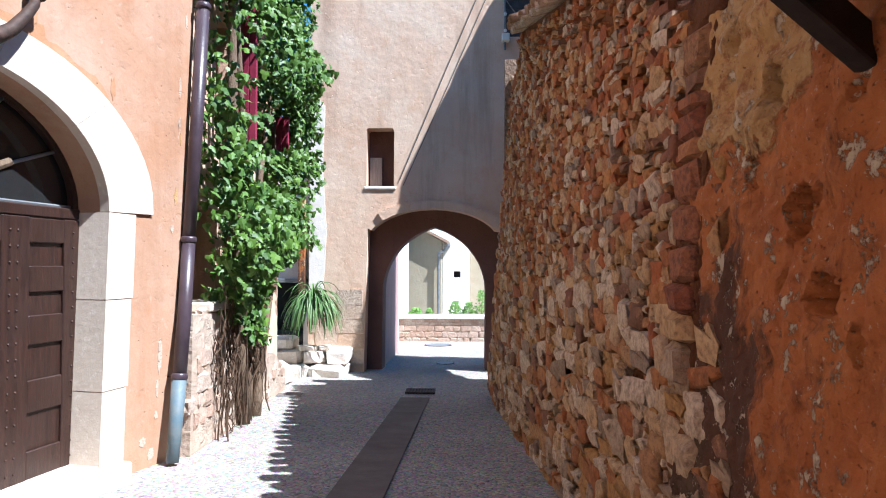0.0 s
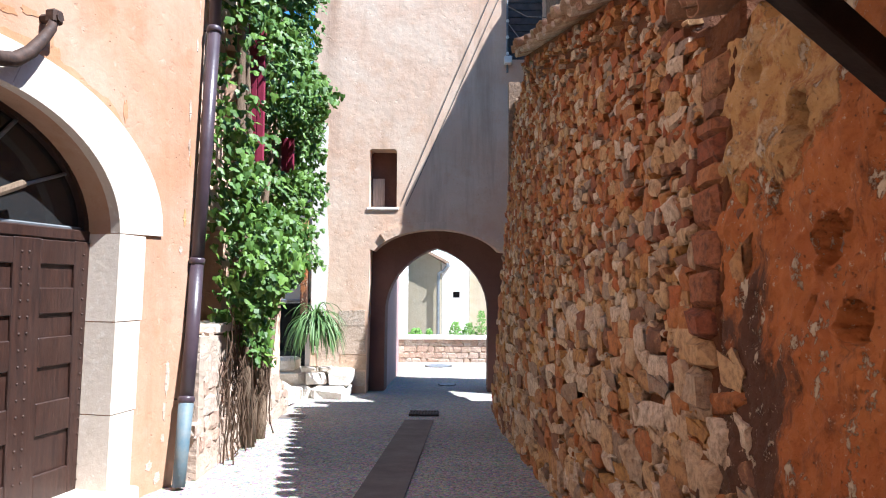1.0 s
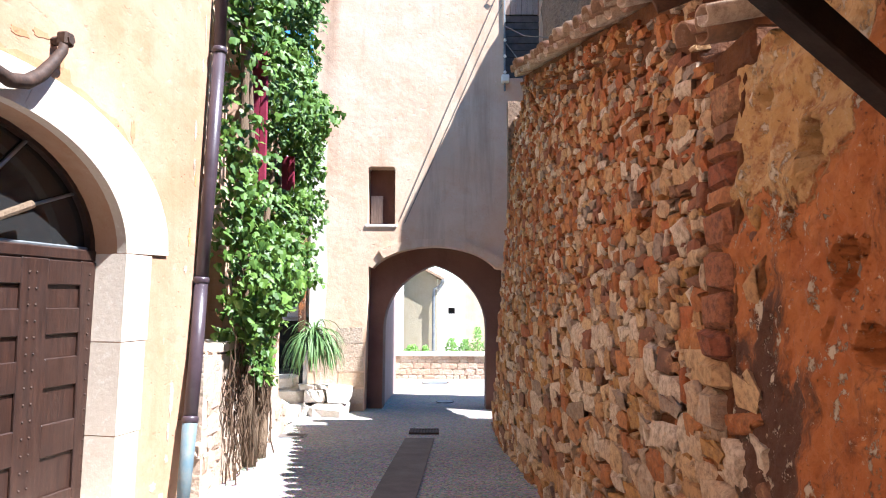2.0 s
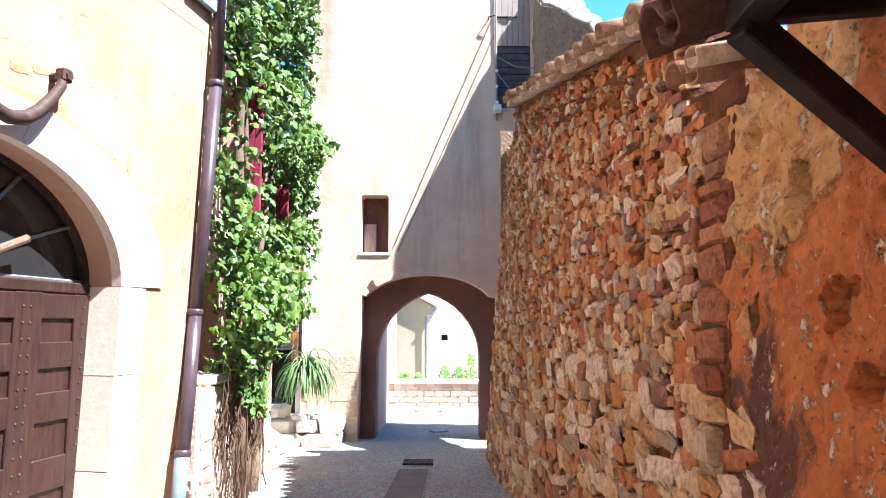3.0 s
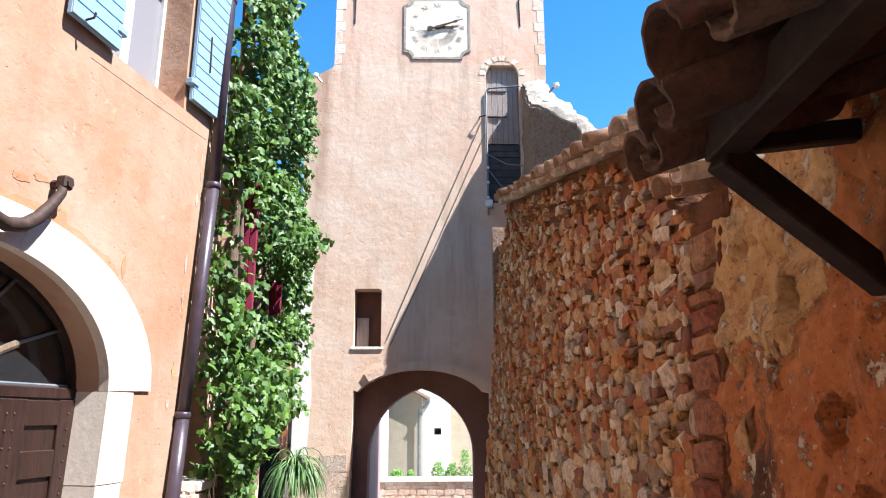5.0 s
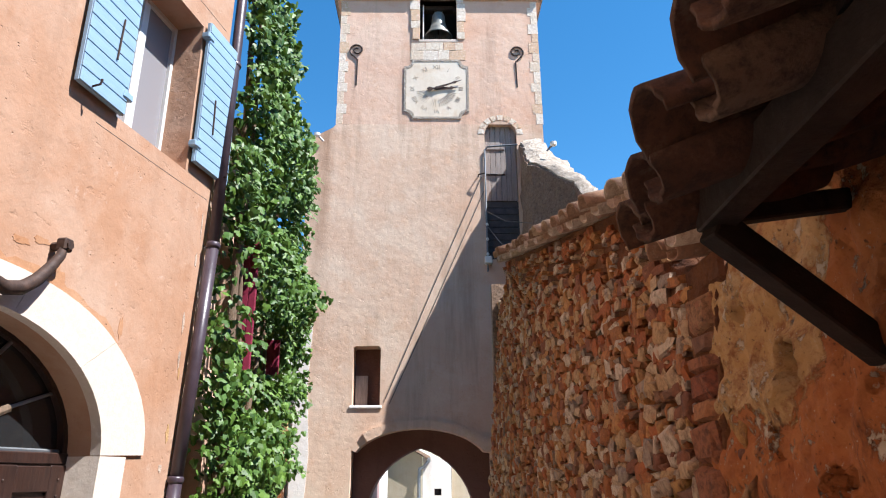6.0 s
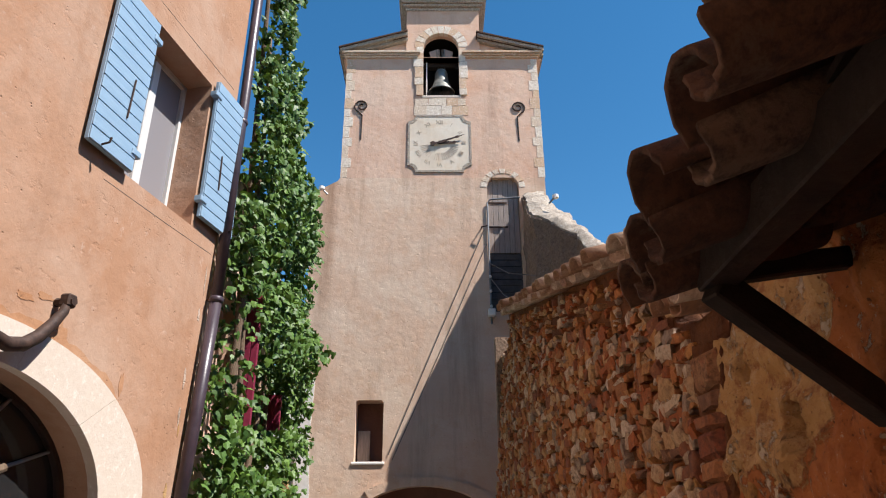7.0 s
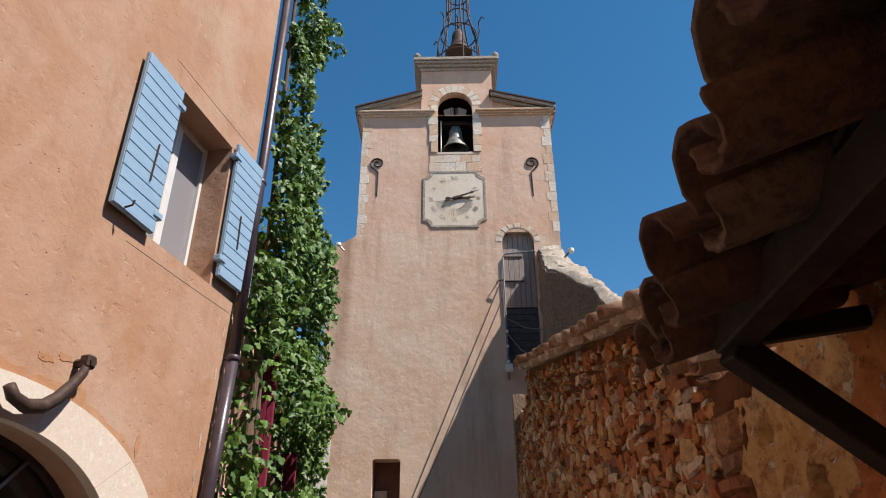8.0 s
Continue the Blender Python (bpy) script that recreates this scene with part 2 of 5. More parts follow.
def plain(name, a, b, scale=12, rough=0.6, grain=0.002, metal=0.0, spec=0.4, stretch=(1, 1, 1), grain_scale=40):
    n = Nodes(name)
    at = n.stretch(*stretch)
    c = n.mix(n.ramp(n.noise(scale, 6, 0.65, at), 0.35, 0.68), a, b)
    h = n.math("ADD", n.noise(grain_scale, 5, 0.6, at), n.noise(scale, 3, 0.6, at))
    return n.done(c, n.ramp(n.noise(scale * 0.6, 3), 0.3, 0.7, rough * 0.85, min(1, rough * 1.15)), n.bump(h, 0.6, grain), metal, spec)


M["rough_cream"] = stucco("rough_cream_render", (0.432, 0.331, 0.259), (0.475, 0.389, 0.317), (0.403, 0.259, 0.18), (0.259, 0.18, 0.13), 0.05, 0.5, pits=1.3)
M["faded"] = stucco("faded_dial_paint", (0.40, 0.32, 0.24), (0.46, 0.38, 0.29), (0.5, 0.40, 0.3), (0.34, 0.27, 0.2), 0.004, 0.2)
M["channel"] = plain("smooth_drain_concrete", (0.105, 0.088, 0.08), (0.145, 0.122, 0.11), 5, 0.85, 0.004)
M["door_wood"] = plain("dark_brown_door_wood", (0.018, 0.008, 0.006), (0.042, 0.018, 0.012), 7, 0.45, 0.004, 0, 0.5, (6, 6, 0.6))
M["beam"] = plain("dark_weathered_beam", (0.016, 0.012, 0.010), (0.036, 0.026, 0.021), 8, 0.75, 0.008, 0, 0.3, (1, 1, 1))
M["grey_wood"] = plain("weathered_grey_boards", (0.26, 0.22, 0.20), (0.38, 0.33, 0.30), 9, 0.85, 0.006, 0, 0.2, (7, 7, 0.5))
M["dark_slat"] = plain("dark_slate_slats", (0.05, 0.05, 0.055), (0.09, 0.085, 0.085), 7, 0.7, 0.006)
M["shutter"] = plain("pale_blue_paint", (0.225, 0.352, 0.48), (0.262, 0.398, 0.525), 4, 0.5, 0.002, 0, 0.4, (1, 1, 6))
M["red_shutter"] = plain("wine_red_paint", (0.19, 0.016, 0.042), (0.25, 0.026, 0.06), 6, 0.5, 0.002)
M["pipe"] = plain("purple_brown_pipe_paint", (0.040, 0.027, 0.036), (0.062, 0.044, 0.056), 6, 0.36, 0.002, 0.0, 0.5)
M["zinc"] = plain("grey_zinc", (0.18, 0.198, 0.216), (0.27, 0.288, 0.306), 6, 0.5, 0.002, 0.6)
M["blue_pipe"] = plain("worn_blue_pipe_paint", (0.085, 0.14, 0.175), (0.14, 0.165, 0.17), 9, 0.55, 0.004)
M["iron"] = plain("rusty_wrought_iron", (0.035, 0.022, 0.018), (0.075, 0.042, 0.03), 18, 0.7, 0.004, 0.3)
M["bronze"] = plain("grey_green_bronze", (0.16, 0.165, 0.15), (0.25, 0.25, 0.22), 9, 0.55, 0.003, 0.5)
M["white_paint"] = plain("white_window_paint", (0.576, 0.576, 0.56), (0.64, 0.64, 0.624), 6, 0.45, 0.001)
# Near-black stand-in for the shade inside rooms, recesses, pits and openings.
M["dark"] = plain("interior_shade", (0.02, 0.017, 0.015), (0.035, 0.03, 0.027), 3, 0.9, 0.004)
M["ceramic"] = plain("white_insulator_ceramic", (0.7, 0.7, 0.68), (0.78, 0.78, 0.76), 6, 0.3, 0.001)
M["cable"] = plain("grey_cable_sheath", (0.10, 0.09, 0.085), (0.15, 0.14, 0.13), 9, 0.6, 0.001)
M["dial"] = stucco("clock_dial_plaster", (0.70, 0.61, 0.49), (0.74, 0.67, 0.56), (0.62, 0.42, 0.22), (0.44, 0.33, 0.22), 0.006, 0.3)
M["dry_stalk"] = plain("dry_vine_stalk", (0.055, 0.036, 0.025), (0.12, 0.075, 0.048), 12, 0.95, 0.006, 0, 0.2, (5, 5, 1))
M["bark"] = plain("vine_bark", (0.11, 0.075, 0.05), (0.20, 0.145, 0.10), 12, 0.95, 0.012, 0, 0.2, (5, 5, 1))


def glass(name, tint):
    n = Nodes(name)
    m = n.done(tint, 0.06, n.bump(n.noise(2.5, 2), 0.15, 0.01), 0, 0.6)
    return m


M["glass"] = glass("dark_window_glass", (0.018, 0.019, 0.02))
# Pale grey base colour stands for the sky reflected in this pane.
M["glass_pale"] = glass("sky_reflection_glass", (0.24, 0.235, 0.25))
M["curtain"] = plain("white_net_curtain", (0.62, 0.62, 0.61), (0.72, 0.72, 0.71), 4, 0.9, 0.01, 0, 0.2, (9, 9, 0.4))


def leaf(name, a, b, c, through_light=0.1):
    n = Nodes(name)
    r = n.island()
    col = n.mix(r, a, b)
    col = n.mix(n.ramp(n.noise(1.4, 4), 0.5, 0.7, 0, 0.8), col, c)
    n.b.inputs["Transmission Weight"].default_value = 0.0
    n.done(col, 0.5, n.bump(n.noise(60, 3), 0.4, 0.004), 0, 0.35)
    t = n.add("ShaderNodeBsdfTranslucent", Color=n.mix(0.5, col, (0.22, 0.34, 0.04)))
    s = n.add("ShaderNodeMixShader", Fac=through_light)
    out = n.t.nodes["Material Output"]
    n.t.links.new(n.b.outputs[0], s.inputs[1])
    n.t.links.new(t.outputs[0], s.inputs[2])
    n.t.links.new(s.outputs[0], out.inputs["Surface"])
    return n.m


M["vine_leaf"] = leaf("vine_leaf", (0.028, 0.075, 0.014), (0.11, 0.205, 0.030), (0.05, 0.12, 0.028))
M["yucca_leaf"] = leaf("strap_leaf", (0.07, 0.15, 0.05), (0.14, 0.23, 0.08), (0.10, 0.18, 0.06))
M["shrub_leaf"] = leaf("shrub_leaf", (0.06, 0.16, 0.025), (0.13, 0.25, 0.04), (0.09, 0.20, 0.03))


# ---- mesh helpers ----
def link(name, bm, material, parent=None, label="", smooth=False):
    me = bpy.data.meshes.new(name)
    bmesh.ops.recalc_face_normals(bm, faces=bm.faces)
    bm.to_mesh(me)
    bm.free()
    if smooth:
        me.polygons.foreach_set("use_smooth", [True] * len(me.polygons))
    for m in material if isinstance(material, (list, tuple)) else [material]:
        me.materials.append(m)
    ob = new(name, me)
    if parent:
        ob.parent = parent
    if label:
        tagged(ob, label)
    return ob


def part(name, bm, material, parent, label="", smooth=False):
    return link(name, bm, material, parent, label, smooth)


def base(name, label, category, group="", kind="", at=None):
    ob = new(name)
    if at is not None:
        ob.matrix_world = at
    return tagged(ob, label, category, group, kind)


def cube(bm, lo, hi, m=None, bevel=0.0):
    r = bmesh.ops.create_cube(bm, size=1)
    vs = r["verts"]
    for v in vs:
        v.co = Vector(((lo[i] + hi[i]) / 2 + v.co[i] * (hi[i] - lo[i]) for i in range(3)))
    if bevel:
        es = list({e for v in vs for e in v.link_edges})
        vs = list({v for f in bmesh.ops.bevel(bm, geom=es, offset=bevel, segments=1, affect="EDGES")["faces"] for v in f.verts} | {v for v in vs if v.is_valid})
    if m:
        bmesh.ops.transform(bm, matrix=m, verts=[v for v in vs if v.is_valid])
    return vs


def box(lo, hi, bevel=0.0, m=None):
    bm = bmesh.new()
    cube(bm, lo, hi, m, bevel)
    return bm


def plate(outer, holes, y0, y1, bm=None, put=None):
    """A slab in the x-z plane from depth y0 to y1, with holes through it."""
    from mathutils.geometry import tessellate_polygon
    bm = bm or bmesh.new()
    loops = [[Vector((x, z, 0)) for x, z in loop] for loop in (outer, *holes)]
    tris = tessellate_polygon(loops)
    flat = [p for loop in loops for p in loop]
    put = put or (lambda x, y, z: (x, y, z))
    front = [bm.verts.new(put(p.x, y0, p.y)) for p in flat]
    back = [bm.verts.new(put(p.x, y1, p.y)) for p in flat]
    for a, b, c in tris:
        for side, ids in ((front, (a, b, c)), (back, (c, b, a))):
            try:
                bm.faces.new([side[i] for i in ids])
            except ValueError:
                pass
    k = 0
    for loop in loops:
        n = len(loop)
        for i in range(n):
            a, b = k + i, k + (i + 1) % n
            bm.faces.new((front[a], front[b], back[b], back[a]))
        k += n
    return bm


def arc(cx, cz, rx, rz, a0, a1, n):
    return [(cx + rx * math.cos(radians(a0 + (a1 - a0) * i / n)), cz + rz * math.sin(radians(a0 + (a1 - a0) * i / n))) for i in range(n + 1)]


def tube(points, radius, sides=8, bm=None, taper=None):
    """A round bar along points; taper gives one radius a point."""
    bm = bm or bmesh.new()
    pts = [Vector(p) for p in points]
    rings, ref = [], None
    for i, p in enumerate(pts):
        d = (pts[min(i + 1, len(pts) - 1)] - pts[max(i - 1, 0)]).normalized()
        if ref is None:
            ref = d.orthogonal().normalized()
        ref = (ref - d * ref.dot(d)).normalized()
        side = d.cross(ref)
        r = taper[i] if taper else radius
        rings.append([bm.verts.new(p + (ref * math.cos(2 * math.pi * k / sides) + side * math.sin(2 * math.pi * k / sides)) * r) for k in range(sides)])
    for a, b in zip(rings, rings[1:]):
        for k in range(sides):
            bm.faces.new((a[k], a[(k + 1) % sides], b[(k + 1) % sides], b[k]))
    bm.faces.new(rings[0][::-1])
    bm.faces.new(rings[-1])
    return bm


def lathe(profile, sides=20, bm=None, at=(0, 0, 0)):
    bm = bm or bmesh.new()
    c = Vector(at)
    rings = [[bm.verts.new(c + Vector((r * math.cos(2 * math.pi * k / sides), r * math.sin(2 * math.pi * k / sides), z))) for k in range(sides)] for r, z in profile]
    for a, b in zip(rings, rings[1:]):
        for k in range(sides):
            bm.faces.new((a[k], a[(k + 1) % sides], b[(k + 1) % sides], b[k]))
    bm.faces.new(rings[0][::-1])
    bm.faces.new(rings[-1])
    return bm


def pebble(rng, sx, sy, sz, rough=0.16, depth=0.8):
    """A worn block with chipped, rounded corners, facing -y."""
    bm = bmesh.new()
    bmesh.ops.create_cube(bm, size=1)
    bmesh.ops.bevel(bm, geom=list(bm.edges), offset=0.16, segments=1, affect="EDGES")
    for v in bm.verts:
        v.co = Vector((v.co.x * sx, v.co.y * sy, v.co.z * sz)) + Vector((rng.uniform(-1, 1) * sx, rng.uniform(-1, 1) * sy * depth, rng.uniform(-1, 1) * sz)) * rough * 0.5
    return bm


def G(y):
    """Height of the street at y: it falls towards the gate."""
    return -0.0407 * y if y < 20 else -0.814


rng = random.Random(7)


# ---- ground ----
def make_ground():
    bm = bmesh.new()
    ys = [-60, -12, -6] + [-4 + 0.5 * i for i in range(49)] + [24, 30, 60, 400, 3000]
    xs = [-3000, -400, -60, -20, -8] + [-6 + 0.5 * i for i in range(25)] + [8, 20, 60, 400, 3000]
    grid = [[bm.verts.new((x, y, G(max(y, -12)) + (0.012 * noise.noise((x * 0.7, y * 0.7, 0)) if -6 < x < 6 and -4 < y < 20 else 0))) for x in xs] for y in ys]
    for a, b in zip(grid, grid[1:]):
        for i in range(len(xs) - 1):
            bm.faces.new((a[i], a[i + 1], b[i + 1], b[i]))
    return link("ground", bm, M["paving"], smooth=True)


tagged(make_ground(), "pale washed-gravel concrete street, worn and stained", "street", kind="structure")


def strip(name, pts_l, pts_r, lift, mat, thick=0.02):
    bm = bmesh.new()
    top = [[bm.verts.new((x, y, G(y) + lift)) for x, y in side] for side in (pts_l, pts_r)]
    bot = [[bm.verts.new((x, y, G(y) + lift - thick)) for x, y in side] for side in (pts_l, pts_r)]
    n = len(pts_l)
    for i in range(n - 1):
        bm.faces.new((top[0][i], top[1][i], top[1][i + 1], top[0][i + 1]))
        bm.faces.new((top[0][i], top[0][i + 1], bot[0][i + 1], bot[0][i]))
        bm.faces.new((top[1][i + 1], top[1][i], bot[1][i], bot[1][i + 1]))
    bm.faces.new((top[0][0], bot[0][0], bot[1][0], top[1][0]))
    bm.faces.new((top[0][-1], top[1][-1], bot[1][-1], bot[0][-1]))
    return link(name, bm, mat)


chan_y = [-5 + 0.5 * i for i in range(29)]
tagged(strip("drain_channel", [(-1.04 + 0.032 * y, y) for y in chan_y], [(-0.64 + 0.030 * y, y) for y in chan_y], 0.016, M["channel"]),
       "smooth dark concrete gutter strip down the middle of the street", "drain channel", kind="structure")


def grate(cx, cy, w, d, bars, label):
    top = base("drain_grate", label, "drain grate", at=pose(cx, cy, G(cy) + 0.016))
    bm = box((-w / 2, -d / 2, -0.01), (w / 2, d / 2, 0.004))
    part("pit", bm, M["dark"], top)
    for x0, x1, y0, y1 in ((-w / 2 - 0.02, w / 2 + 0.02, -d / 2 - 0.02, -d / 2), (-w / 2 - 0.02, w / 2 + 0.02, d / 2, d / 2 + 0.02), (-w / 2 - 0.02, -w / 2, -d / 2, d / 2), (w / 2, w / 2 + 0.02, -d / 2, d / 2)):
        part("frame_bar", box((x0, y0, -0.01), (x1, y1, 0.016), 0.002), M["iron"], top)
    for i in range(bars):
        x = -w / 2 + w * (i + 0.5) / bars
        part("bar", box((x - w / bars * 0.27, -d / 2, -0.004), (x + w / bars * 0.27, d / 2, 0.012), 0.002), M["iron"], top)
    return top


grate(-0.52, 9.55, 0.38, 0.26, 9, "cast-iron drain grate set in the street before the gate")


def cover(cx, cy, r, label, square=False):
    top = base("access_cover", label, "manhole cover", at=pose(cx, cy, G(cy) + 0.014))
    if square:
        part("frame", box((-r * 1.08, -r * 0.6, -0.01), (r * 1.08, r * 0.6, 0.002)), M["zinc"], top)
        part("lid", box((-r, -r * 0.52, 0), (r, r * 0.52, 0.006), 0.003), M["channel"], top)
    else:
        part("frame", lathe([(r * 1.12, -0.01), (r * 1.12, 0.002), (r * 1.02, 0.002)], 28), M["iron"], top)
        part("lid", lathe([(r, -0.005), (r, 0.006), (r * 0.9, 0.007), (r * 0.88, 0.004), (r * 0.3, 0.004), (r * 0.28, 0.007), (0.01, 0.007)], 28), M["zinc"], top)


cover(-0.24, 13.5, 0.16, "small round pale metal access cover inside the gate passage")
cover(-0.52, 18.2, 0.33, "round cast-iron manhole cover on the sunny street beyond the gate")
cover(-2.32, 9.15, 0.2, "square concrete access cover set flush in the street", True)


# ---- house with the portal ----
FAC = Matrix(((0.2056 / 1.021, -1 / 1.021, 0, -2.356 - 6 * 0.2056), (1 / 1.021, 0.2056 / 1.021, 0, 0), (0, 0, 1, 0), (0, 0, 0, 1)))
# local x runs along the front (y in the plan times 1.021), local y into the wall, local z up
K = 1.021
house = base("portal_house", "peach lime-rendered house with an arched stone portal and blue shutters", "house", at=FAC)
PC, PRX, PRZ, PSZ = 3.66 * K, 1.22 * K, 0.84, 1.80
portal = [(PC - PRX, -0.08), (PC + PRX - 0.06, -0.08), (PC + PRX, PSZ)] + arc(PC, PSZ, PRX, PRZ, 0, 180, 26)[1:-1] + [(PC - PRX, PSZ)]
WX0, WX1, WZ0, WZ1 = 4.60, 5.585, 4.31, 5.87
win_hole = [(WX0, WZ0), (WX1, WZ0), (WX1, WZ1), (WX0, WZ1)]
corner = [(5.62 * K, -0.7), (5.74 * K, 0.8), (5.86 * K, 2.6), (5.94 * K, 4.4), (5.96 * K, 7), (5.96 * K, 10.4)]
outer = [(-6, -0.7)] + corner + [(-6, 10.4)]
part("front_wall", plate(outer, [portal, win_hole], 0, 0.45), M["peach"], house)
bm = bmesh.new()
cube(bm, (-6, 4.6, -0.7), (5.9 * K, 5.0, 10.4))
cube(bm, (5.5 * K, 0.45, -0.7), (5.62 * K, 4.6, 10.4))
cube(bm, (-6, 0.45, -0.7), (-5.7, 4.6, 10.4))
part("back_walls", bm, M["peach"], house)
part("roof", box((-6.2, -0.35, 10.4), (6.25, 5.2, 10.6)), M["tile"], house)
part("room_floor", box((-5.7, 0.45, 3.3), (5.5 * K, 4.6, 3.5)), M["dark"], house)


# portal stones: jambs and voussoirs, each a piece
def portal_piece(pts, y0=-0.02, y1=0.30):
    bm = plate(pts, [], y0, y1)
    bmesh.ops.bevel(bm, geom=[e for e in bm.edges if all(v.co.y < y0 + 0.01 for v in e.verts) and e.calc_face_angle(0) > 0.6], offset=0.006, segments=1, affect="EDGES")
    part("portal_stone", bm, M["pale_stone"], house)


def portal_band(side):
    for z0, z1, w in ((-0.1, 0.48, 0.25), (0.48, 1.15, 0.27), (1.15, PSZ, 0.29)):
        if z1 - z0 < 0.1:
            continue
        lean = 0.06 * (1 - z0 / PSZ), 0.06 * (1 - z1 / PSZ)
        a, b = PRX - lean[0], PRX - lean[1]
        pts = [(PC + side * (a - 0.004), z0 + 0.004), (PC + side * (a + w), z0 + 0.004), (PC + side * (b + w), z1 - 0.004), (PC + side * (b - 0.004), z1 - 0.004)]
        portal_piece(pts)


portal_band(1)
portal_band(-1)
cuts = [0, 43, 78, 108, 142, 180]
for a0, a1 in zip(cuts, cuts[1:]):
    n = 8
    inner = [(PC + (PRX - 0.004) * math.cos(radians(a)), PSZ + (PRZ - 0.004) * math.sin(radians(a))) for a in np.linspace(a0 + 0.08, a1 - 0.08, n)]
    wide = [(PC + (PRX + 0.40 + 0.10 * math.cos(radians(a)) ** 8) * math.copysign(abs(math.cos(radians(a))) ** 0.94, math.cos(radians(a))), PSZ + 0.01 + (PRZ + 0.25) * math.sin(radians(a)) ** 0.82) for a in np.linspace(a0 + 0.08, a1 - 0.08, n)]
    portal_piece(inner + wide[::-1], y1=0.06)
part("threshold", box((PC - PRX - 0.1, -0.16, -0.32), (PC + PRX + 0.12, 0.5, -0.05), 0.015), M["pale_stone"], house, "worn pale stone door sill")

# the door: two leaves with panels and studs, transom, fanlight
door = part("double_door", box((PC - PRX - 0.1, 0.24, PSZ - 0.06), (PC + PRX + 0.1, 0.34, PSZ + 0.02), 0.008), M["door_wood"], house, "dark brown panelled double door under a fanlight")


def door_leaf(side):
    x0, x1 = (PC + 0.005, PC + PRX + 0.08) if side > 0 else (PC - PRX - 0.08, PC - 0.005)
    part("leaf", box((x0, 0.26, -0.06), (x1, 0.32, PSZ - 0.06)), M["door_wood"], door)
    span = x1 - x0
    for s in (x0, x1 - 0.17 * span, (x0 + x1) / 2 - 0.09):
        part("stile", box((s, 0.235, -0.055), (s + 0.17 * span, 0.26, PSZ - 0.065), 0.006), M["door_wood"], door)
    rows = [(-0.05, 0.14), (0.40, 0.62), (0.86, 1.06), (1.22, 1.40), (1.56, PSZ - 0.07)]
    cols = ((x0 + 0.17 * span, (x0 + x1) / 2 - 0.09), ((x0 + x1) / 2 - 0.09 + 0.17 * span, x1 - 0.17 * span))
    for z0, z1 in rows:
        for c0, c1 in cols:
            part("rail", box((c0, 0.237, z0), (c1, 0.26, z1), 0.006), M["door_wood"], door)
    bm = bmesh.new()
    for s in (x0 + 0.06 * span, x0 + 0.11 * span, (x0 + x1) / 2 - 0.03, (x0 + x1) / 2 + 0.03, x1 - 0.11 * span, x1 - 0.05 * span):
        for i in range(16):
            z = 0.02 + i * 0.108
            bmesh.ops.create_uvsphere(bm, u_segments=6, v_segments=4, radius=0.009, matrix=Matrix.Translation((s, 0.233, z)))
    tagged(part("studs", bm, M["iron"], door), kind="stuff")


door_leaf(1)
door_leaf(-1)
fan = part("fanlight", plate([(PC - PRX - 0.05, PSZ + 0.02)] + [(PC + PRX + 0.05, PSZ + 0.02)] + arc(PC, PSZ, PRX + 0.04, PRZ + 0.04, 2, 178, 24), [], 0.30, 0.31), M["glass"], house, "dark glass fanlight with slender glazing bars")
bm = bmesh.new()
for a in (0, 30, 60, 90, 120, 150, 180):
    c, s = math.cos(radians(a)), math.sin(radians(a))
    tube([(PC + 0.12 * c, 0.285, PSZ + 0.03 + 0.09 * s), (PC + (PRX + 0.02) * c, 0.285, PSZ + 0.03 + (PRZ - 0.02) * s)], 0.014, 6, bm)
part("glazing_bar", bm, M["zinc"], fan)
part("fan_frame", plate(arc(PC, PSZ + 0.02, PRX + 0.05, PRZ + 0.05, 0, 180, 24) + arc(PC, PSZ + 0.02, PRX - 0.05, PRZ - 0.05, 180, 0, 24), [], 0.25, 0.32), M["door_wood"], fan)
bar = part("leaning_bar", tube([(PC + 0.1, 0.20, PSZ + 0.06), (PC + 0.55, 0.16, PSZ + 0.27)], 0.028, 8), M["bark"], house, "weathered wooden pole across the fanlight")

# window with blue shutters
win = part("window_frame", plate([(WX0, WZ0), (WX1, WZ0), (WX1, WZ1), (WX0, WZ1)], [[(WX0 + 0.04, WZ0 + 0.05), (WX1 - 0.04, WZ0 + 0.05), (WX1 - 0.04, WZ1 - 0.04), (WX0 + 0.04, WZ1 - 0.04)]], 0.28, 0.35), M["white_paint"], house, "white casement window frame set deep in the wall")
part("mullion", box(((WX0 + WX1) / 2 - 0.05, 0.27, WZ0 + 0.06), ((WX0 + WX1) / 2 + 0.05, 0.34, WZ1 - 0.05), 0.01), M["white_paint"], win)
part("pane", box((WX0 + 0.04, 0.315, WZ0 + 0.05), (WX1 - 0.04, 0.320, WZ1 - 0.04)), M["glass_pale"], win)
part("curtain", box((WX0 + 0.04, 0.38, WZ0 + 0.05), (WX1 - 0.30, 0.384, WZ1 - 0.04)), M["curtain"], win)
part("sill", box((WX0 + 0.004, 0.012, WZ0 - 0.03), (WX1 - 0.004, 0.28, WZ0 + 0.004), 0.004), M["peach"], win)


